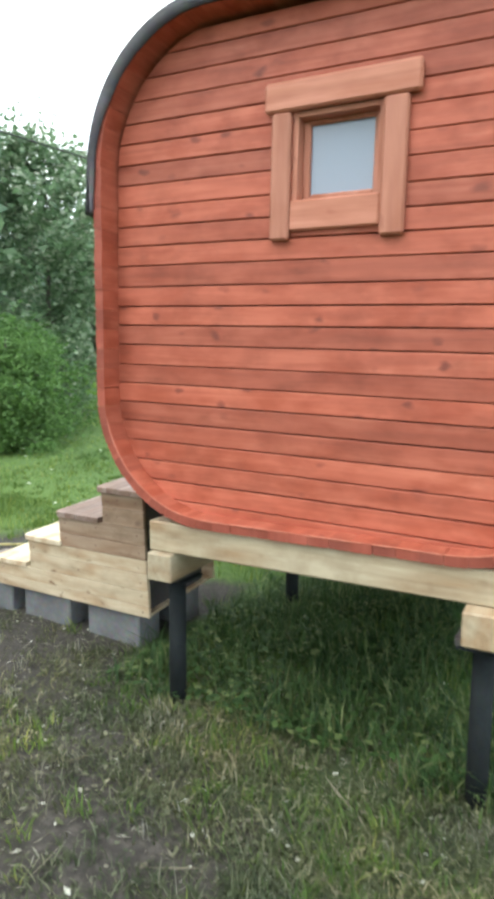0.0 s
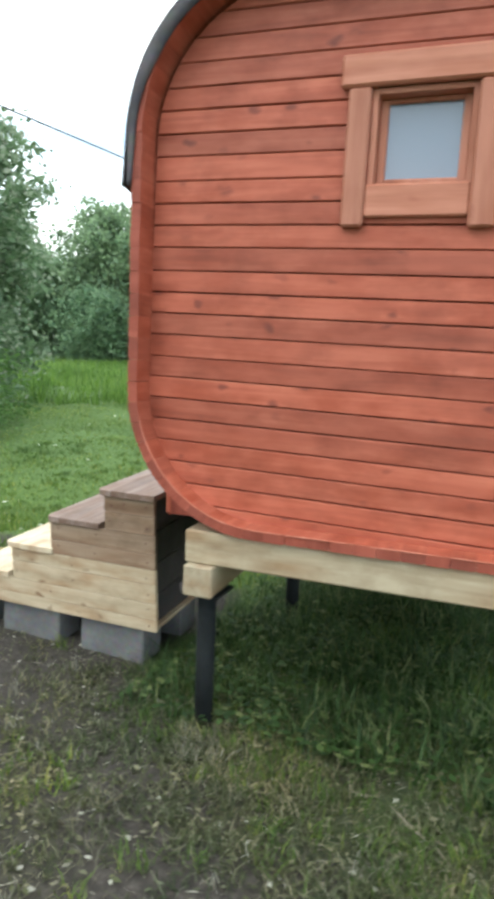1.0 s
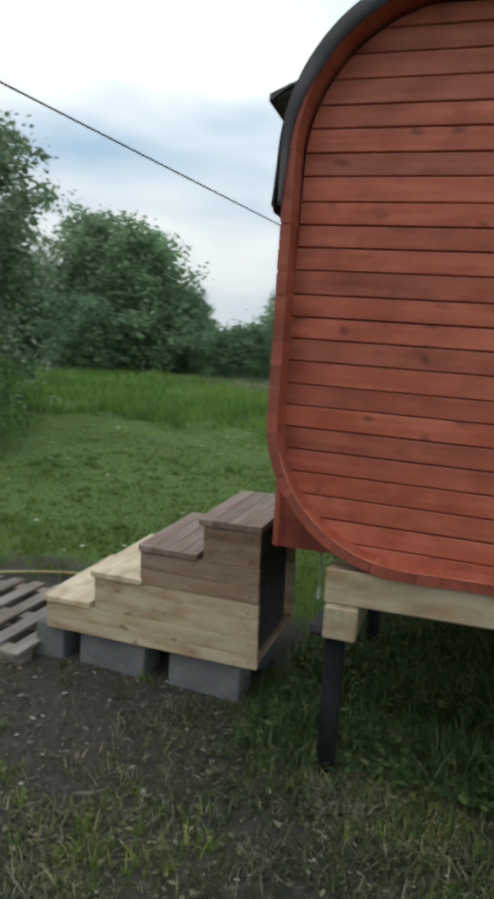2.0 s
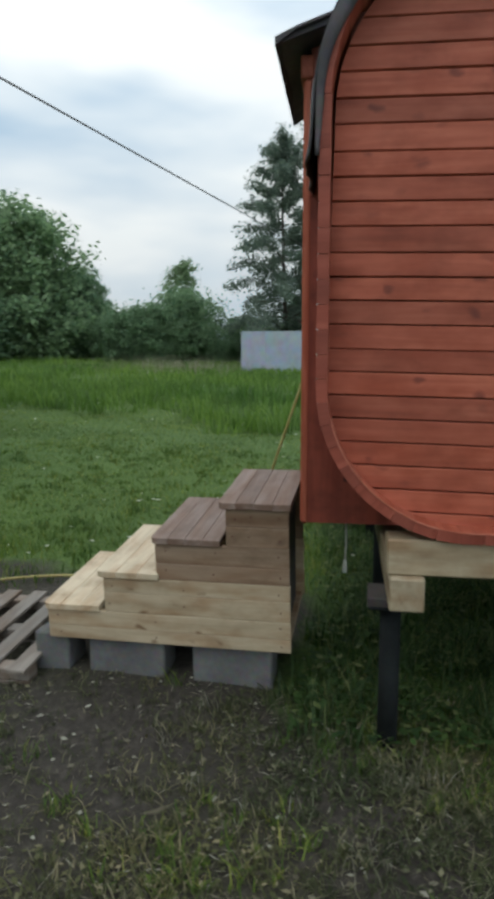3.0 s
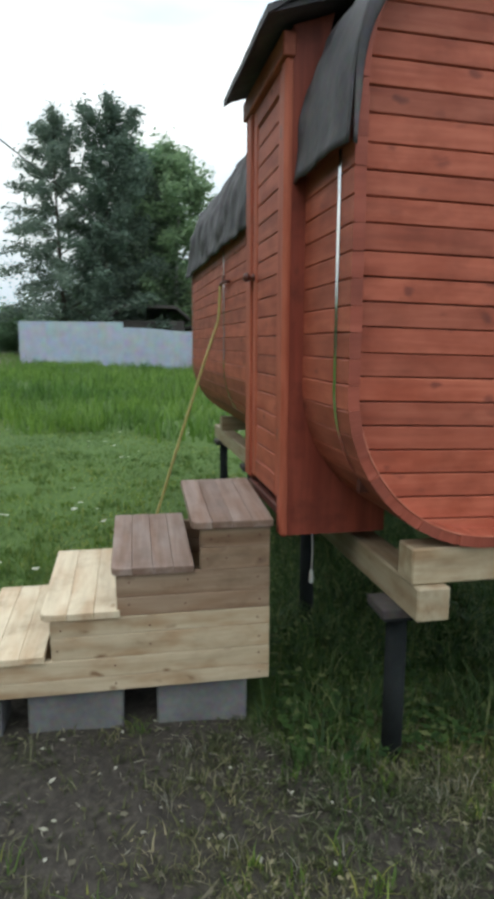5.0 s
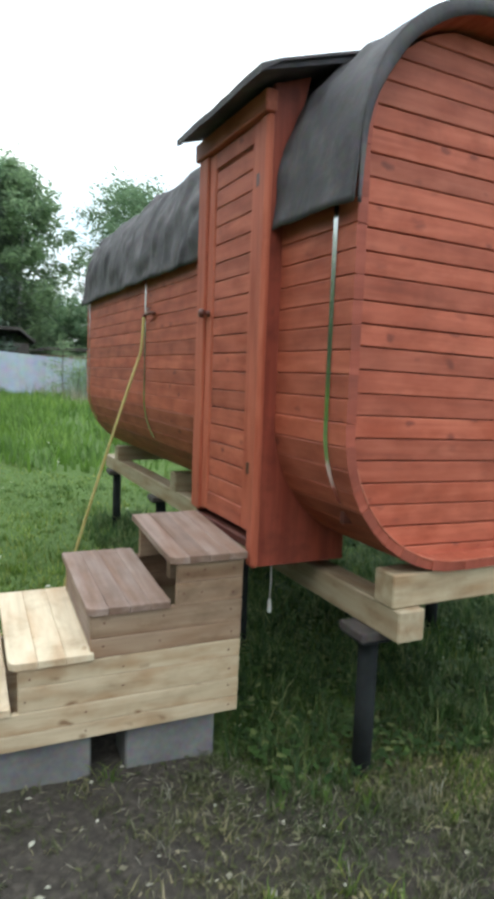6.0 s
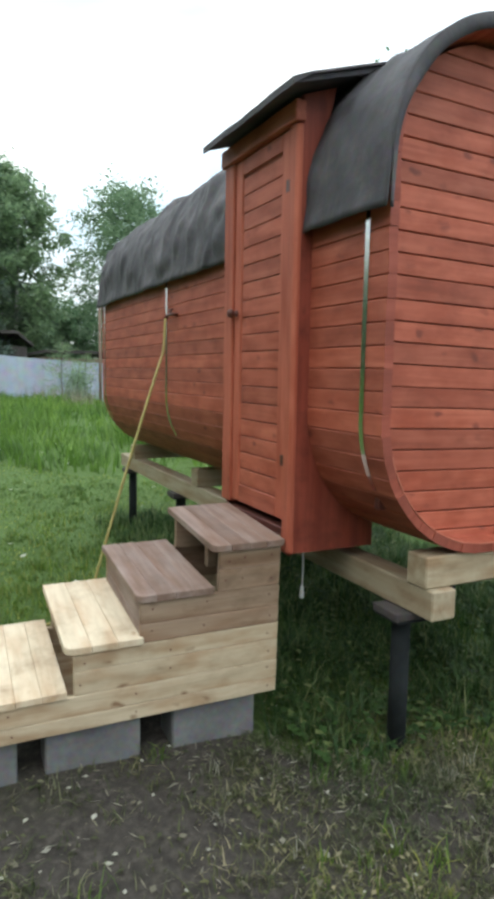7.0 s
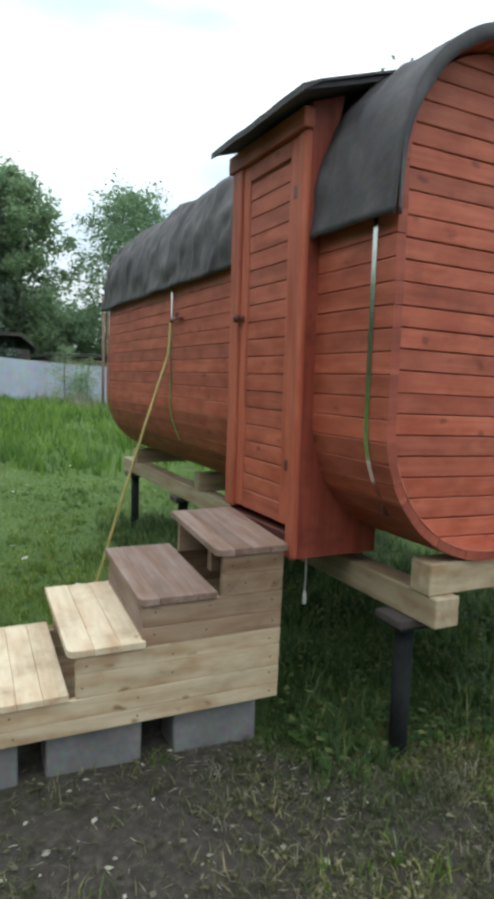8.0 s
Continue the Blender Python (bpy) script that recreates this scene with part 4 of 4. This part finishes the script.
tree("birch_tree", "leafy birch behind the fence", -1.6, 40.0, 12.6, 3.4, birch_m, leaf_wood, 29, 300, 75, 0.30, base=0.10, clump=0.12, droop=0.05)
tree("round_tree", "loose-leaved tree behind the fence", 5.9, 37.0, 12.1, 4.1, bark_m, leaf_birch, 24, 620, 40, 0.20, base=0.25, clump=0.075)
tree("round_tree", "tree top beyond the cabin's roof", 12.8, 22.8, 14.3, 2.4, bark_m, leaf_wood, 26, 170, 55, 0.22, base=0.2, clump=0.09)
tree("young_tree", "young thin tree standing over the far bushes", -13.3, 40.5, 6.4, 2.7, bark_m, leaf_birch, 27, 420, 20, 0.17, "tiers", 0.06, 0.06)
for x, y, h, sp, seed in ((1.05, 29.3, 2.7, 0.8, 28), (1.95, 29.0, 2.2, 0.7, 34), (1.5, 28.4, 1.5, 0.7, 35)):
    tagged(tree("sapling", "small thin-leaved sapling before the fence", x, y, h, sp, bark_m, leaf_birch, seed, 110, 12, 0.085, base=0.06, clump=0.16), group="saplings before the fence")

# woods along the far edge of the lawn
wood_a = tree("woodland_tree", "green tree in the far edge of the woods", -19.3, 33.5, 8.4, 3.0, bark_m, leaf_wood, 31, 200, 75, 0.30, base=0.02, clump=0.13)
wood_b = tree("woodland_tree", "green tree in the far edge of the woods", -23.0, 34.0, 9.4, 3.2, bark_m, leaf_birch, 32, 210, 75, 0.30, base=0.02, clump=0.13)
scrub = tree("scrub", "dark green scrub along the far edge of the lawn", -12.0, 37.0, 3.9, 2.3, bark_m, leaf_wood, 33, 170, 66, 0.22, "broad", 0.02, 0.15)
for ob in (wood_a, wood_b):
    tagged(ob, group="woods beyond the lawn")
tagged(scrub, category="scrub", group="scrub beyond the lawn")
wr = random.Random(8)
for i in range(22):
    az = radians(-62 + 37 * i / 21 + wr.uniform(-0.8, 0.8))
    dist = wr.uniform(38, 47)
    f = (i / 21)
    hs = (1.0 - 0.32 * max(0, f - 0.55) / 0.45) * wr.uniform(0.72, 1.12)
    x, y = dist * math.sin(az) - 1, dist * math.cos(az)
    copy_thing(wood_a if i % 2 else wood_b, Matrix.Translation((x, y, float(ground_z(x, y)) - 0.1)) @ pose(0, 0, 0, 0, 0, wr.uniform(0, 360)) @ Matrix.Diagonal((hs, hs, hs, 1)))
for i in range(26):
    az = radians(-34 + 29 * i / 25)
    dist = wr.uniform(36, 43)
    hs = wr.choice((0.45, 0.55, 0.65, 0.75, 0.85, 1.0)) * (0.78 if i > 9 else 1.0)
    x, y = dist * math.sin(az) - 1.8, dist * math.cos(az)
    copy_thing(scrub, Matrix.Translation((x, y, float(ground_z(x, y)) - 0.1)) @ pose(0, 0, 0, 0, 0, wr.uniform(0, 360)) @ Matrix.Diagonal((hs, hs, hs, 1)))
for i in range(18):
    x, y = -7 + 2.3 * i + wr.uniform(-0.6, 0.6), wr.uniform(42, 47)
    hs = wr.uniform(0.5, 0.75)
    copy_thing(wood_a, Matrix.Translation((x, y, float(ground_z(x, y)) - 0.1)) @ pose(0, 0, 0, 0, 0, wr.uniform(0, 360)) @ Matrix.Diagonal((hs, hs, hs, 1)))

for az, hs in ((-28.0, 0.66), (-26.2, 0.56), (-24.8, 0.52), (-23.4, 0.44), (-21.6, 0.36)):
    dist = wr.uniform(41, 45)
    x, y = dist * math.sin(radians(az)) - 1, dist * math.cos(radians(az))
    copy_thing(wood_b if hs > 0.7 else wood_a, Matrix.Translation((x, y, float(ground_z(x, y)) - 0.1)) @ pose(0, 0, 0, 0, 0, wr.uniform(0, 360)) @ Matrix.Diagonal((hs * 0.8, hs * 0.8, hs, 1)))

# unseen trees added beside the lawn to block low sky light from the cabin
for i in range(9):
    x, y = -15.5 + wr.uniform(-1.2, 1.2), -15 + 2.7 * i + wr.uniform(-0.5, 0.5)
    hs = wr.uniform(0.95, 1.2)
    copy_thing(wood_a if i % 2 else wood_b, Matrix.Translation((x, y, float(ground_z(x, y)) - 0.1)) @ pose(0, 0, 0, 0, 0, wr.uniform(0, 360)) @ Matrix.Diagonal((hs, hs, hs, 1)))


# ---- grass, straw and flowers ----
def blades(name, x, y, height, width, material, r, lean=0.5):
    n = len(x)
    z = ground_z(x, y) - 0.004
    h = height * r.uniform(0.5, 1.3, n)
    a = r.uniform(0, 2 * np.pi, n)
    l = lean * h * r.uniform(0.1, 1.0, n)
    dx, dy = np.cos(a), np.sin(a)
    w = width * r.uniform(0.6, 1.3, n)
    b0 = np.stack([x - dy * w, y + dx * w, z], 1)
    b1 = np.stack([x + dy * w, y - dx * w, z], 1)
    m0 = np.stack([x + dx * l * 0.35 - dy * w * 0.7, y + dy * l * 0.35 + dx * w * 0.7, z + h * 0.6], 1)
    m1 = np.stack([x + dx * l * 0.35 + dy * w * 0.7, y + dy * l * 0.35 - dx * w * 0.7, z + h * 0.6], 1)
    t = np.stack([x + dx * l, y + dy * l, z + h], 1)
    v = np.stack([b0, b1, m1, m0, t], 1).reshape(-1, 3)
    i0 = np.arange(n)[:, None] * 5
    f = np.concatenate([i0 + np.array([[0, 1, 2]]), i0 + np.array([[0, 2, 3]]), i0 + np.array([[3, 2, 4]])])
    return raw_mesh(name, v, f, material)


def scatter(n, x0, x1, y0, y1, r, keep):
    x, y = r.uniform(x0, x1, n), r.uniform(y0, y1, n)
    k = r.random(n) < keep(x, y)
    return x[k], y[k]


def stuff(name, me, label, category):
    tagged(new(name, me), label, category, kind="stuff")


def patchy(x, y, f=1.0):
    return np.clip(0.5 + 0.9 * np.sin(f * (1.9 * x + 0.7 * y)) * np.sin(f * (1.3 * y - 0.9 * x + 1.0)), 0, 1)


def off_things(x, y):
    steps_area = (x > -3.05) & (x < -1.83) & (y > 2.62) & (y < 3.26)
    return ~steps_area


x, y = scatter(110000, -6.5, 2.5, -0.5, 5.0, rng, lambda x, y: np.clip(turf_amount(x, y) - 0.1, 0, 1) * off_things(x, y) * (0.35 + 0.65 * patchy(x, y, 2.0)))
stuff("near_grass", blades("near_grass", x, y, 0.065, 0.0028, grass_m, rng, 0.9), "short green grass round the cabin", "grass")
x, y = scatter(110000, -4.5, 2.0, -0.6, 2.9, rng, lambda x, y: (0.05 + 0.75 * patchy(x, y, 2.6) * patchy(x + 3, y, 5.3) * (0.12 + turf_amount(x, y))) * off_things(x, y))
stuff("trodden_grass", blades("trodden_grass", x, y, 0.035, 0.003, sparse_m, rng, 1.6), "thin trodden grass on the soil", "grass")


def tufts(name, n, area, keep, per, height, spread, width, material, label, lean=1.3):
    cx, cy = scatter(n, *area, rng, keep)
    size = np.repeat(rng.uniform(0.5, 1.5, len(cx)), per)
    cx, cy = np.repeat(cx, per), np.repeat(cy, per)
    x, y = cx + rng.normal(0, spread, len(cx)) * size, cy + rng.normal(0, spread, len(cx)) * size
    stuff(name, blades(name, x, y, height * size, width, material, rng, lean), label, "grass")


def bits(name, n, area, size, material, flat, keep, label, category, lift=0.004):
    x, y = scatter(n, *area, rng, keep)
    n = len(x)
    a = rng.uniform(0, 2 * np.pi, n)
    s = size * rng.uniform(0.4, 1.5, n)
    w = s * flat
    z = ground_z(x, y) + lift
    tilt = rng.uniform(-0.3, 0.5, n) * s
    dx, dy = np.cos(a), np.sin(a)
    v = np.stack([np.stack([x - dx * s, y - dy * s, z], 1), np.stack([x + dy * w, y - dx * w, z + 0.004], 1),
                  np.stack([x + dx * s, y + dy * s, z + np.abs(tilt)], 1), np.stack([x - dy * w, y + dx * w, z + 0.002], 1)], 1).reshape(-1, 3)
    i0 = np.arange(n)[:, None] * 4
    stuff(name, raw_mesh(name, v, np.concatenate([i0 + np.array([[0, 1, 2]]), i0 + np.array([[0, 2, 3]])]), material), label, category)


def worn(x, y):
    """How much grows on the trodden ground: thick to the side of the steps, thin before them."""
    side = np.clip((x + 2.65 + 0.45 * (2.2 - y)) / 1.0, 0.32, 1)
    return (1 - 0.85 * bare_patch(x, y)) * side * (0.15 + 0.35 * np.clip((side - 0.6) / 0.4, 0, 1) + 0.6 * patchy(x, y, 2.3)) * off_things(x, y)


tufts("grass_tufts", 12000, (-4.4, 2.0, -0.5, 2.6), worn, 15, 0.034, 0.022, 0.0030, sparse_m, "loose tufts of trodden grass", 2.0)
tufts("green_tufts", 2600, (-4.4, 2.0, -0.5, 2.7), lambda x, y: worn(x, y) * patchy(x + 5, y - 2, 3.1), 18, 0.05, 0.022, 0.0034, grass_m, "fresh green grass tufts")
# growth under the cabin takes the shade-darkened green
tufts("shaded_grass", 3400, (-1.85, 0.8, 2.2, 6.8), lambda x, y: np.clip((x + 1.95) * 1.5, 0.1, 1) * (0.3 + 0.7 * patchy(x, y, 2.7)), 18, 0.105, 0.035, 0.0045, shade_m, "tall clumped grass under the cabin, its green darkened for shade", 1.5)
bits("shaded_weeds", 9000, (-1.8, 0.8, 2.2, 5.5), 0.022, shade_m, 0.55, lambda x, y: 0.2 + 0.8 * patchy(x + 1, y, 4.0), "broad weed leaves under the cabin, their green darkened for shade", "weeds", 0.06)
tufts("lawn_tufts", 1300, (-7.0, 3.0, 3.2, 9.0), lambda x, y: 0.3 + 0.7 * patchy(x, y, 1.7), 20, 0.055, 0.045, 0.005, grass_m, "uneven tufts in the lawn", 0.8)
def mown_edge(x):
    """Where the mown lawn ends and the tall grass begins."""
    return np.interp(x, [-30, -11, -6.3, -3.5, -1.5, 10], [13.6, 12.8, 13.6, 11.0, 9.3, 9.0]) + 0.5 * np.sin(1.9 * x) + 0.25 * np.sin(5.3 * x + 1)


x, y = scatter(170000, -16, 3, 4.2, 15.5, rng, lambda x, y: (0.35 + 0.65 * patchy(x, y, 1.1)) * (y < mown_edge(x) + 0.4))
stuff("lawn_grass", blades("lawn_grass", x, y, 0.030, 0.007, grass_m, rng, 2.2), "green lawn grass", "grass")
cx, cy = scatter(15000, -30, 14, 9.0, 36.0, rng, lambda x, y: np.clip(0.35 + patchy(x, y, 0.35), 0, 1) * (y > mown_edge(x)) * np.clip(1.25 - (y - 10) / 40, 0.4, 1))
size = np.repeat(rng.uniform(0.55, 1.45, len(cx)) * (0.65 + 0.6 * patchy(cx, cy, 0.8)), 9)
cx, cy = np.repeat(cx, 9), np.repeat(cy, 9)
x, y = cx + rng.normal(0, 0.13, len(cx)) * size, cy + rng.normal(0, 0.13, len(cx)) * size
stuff("rough_grass", blades("rough_grass", x, y, (0.33 - 0.12 * np.clip((y - 22) / 8, 0, 1)) * size, 0.017, rough_m, rng, 1.0), "tall rough grass before the fence", "grass")
x, y = scatter(9000, -16, 4, 24.5, 31.0, rng, lambda x, y: np.clip(np.exp(-((x + 10) / 2.2) ** 2) + np.exp(-((x - 1.4) / 1.4) ** 2), 0, 1) * patchy(x, y, 1.4))
stuff("dry_tall_grass", blades("dry_tall_grass", x, y, 0.62, 0.008, straw_m, rng, 0.6), "pale dry stalks before the fence", "grass")


bits("weed_leaves", 36000, (-4.4, 2.0, -0.5, 3.0), 0.013, sparse_m, 0.5, lambda x, y: worn(x, y), "small weed leaves among the grass", "weeds", 0.012)
bits("straw", 52000, (-4.5, 2.0, -0.4, 2.75), 0.020, straw_m, 0.09, lambda x, y: 0.05 + 0.9 * worn(x, y) * (0.15 + 0.85 * patchy(x - 1, y + 2, 3.3)), "dry straw and stalks on the soil", "straw")
bits("wood_chips", 1700, (-4.5, 2.0, -0.4, 3.2), 0.013, flower_m, 0.6, lambda x, y: 0.12 + 0.5 * worn(x, y), "pale chips and petals on the soil", "wood chips", 0.006)
bits("lawn_flowers", 2600, (-20, 3, 4.0, 30.0), 0.03, flower_m, 0.8, lambda x, y: 0.12 + 0.5 * patchy(x, y, 0.5), "small pale flowers in the lawn", "flowers", 0.09)
tufts("dry_tufts", 240, (-2.3, 1.6, 0.2, 2.55), lambda x, y: 0.25 + 0.75 * patchy(x + 2, y - 1, 2.9), 12, 0.055, 0.026, 0.0024, straw_m, "bleached dry tufts among the grass", 1.6)
bits("twigs", 220, (-4.2, 1.8, 0.2, 2.6), 0.075, straw_m, 0.03, lambda x, y: 0.3 + 0.7 * patchy(x, y, 1.9), "thin pale twigs and long stalks on the soil", "twigs", 0.008)
bits("leaf_litter", 700, (-4.2, 1.8, 0.2, 2.6), 0.013, straw_m, 0.7, lambda x, y: 0.15 + 0.85 * patchy(x - 2, y + 3, 2.4), "pale dead leaves lying on the soil", "leaf litter", 0.008)
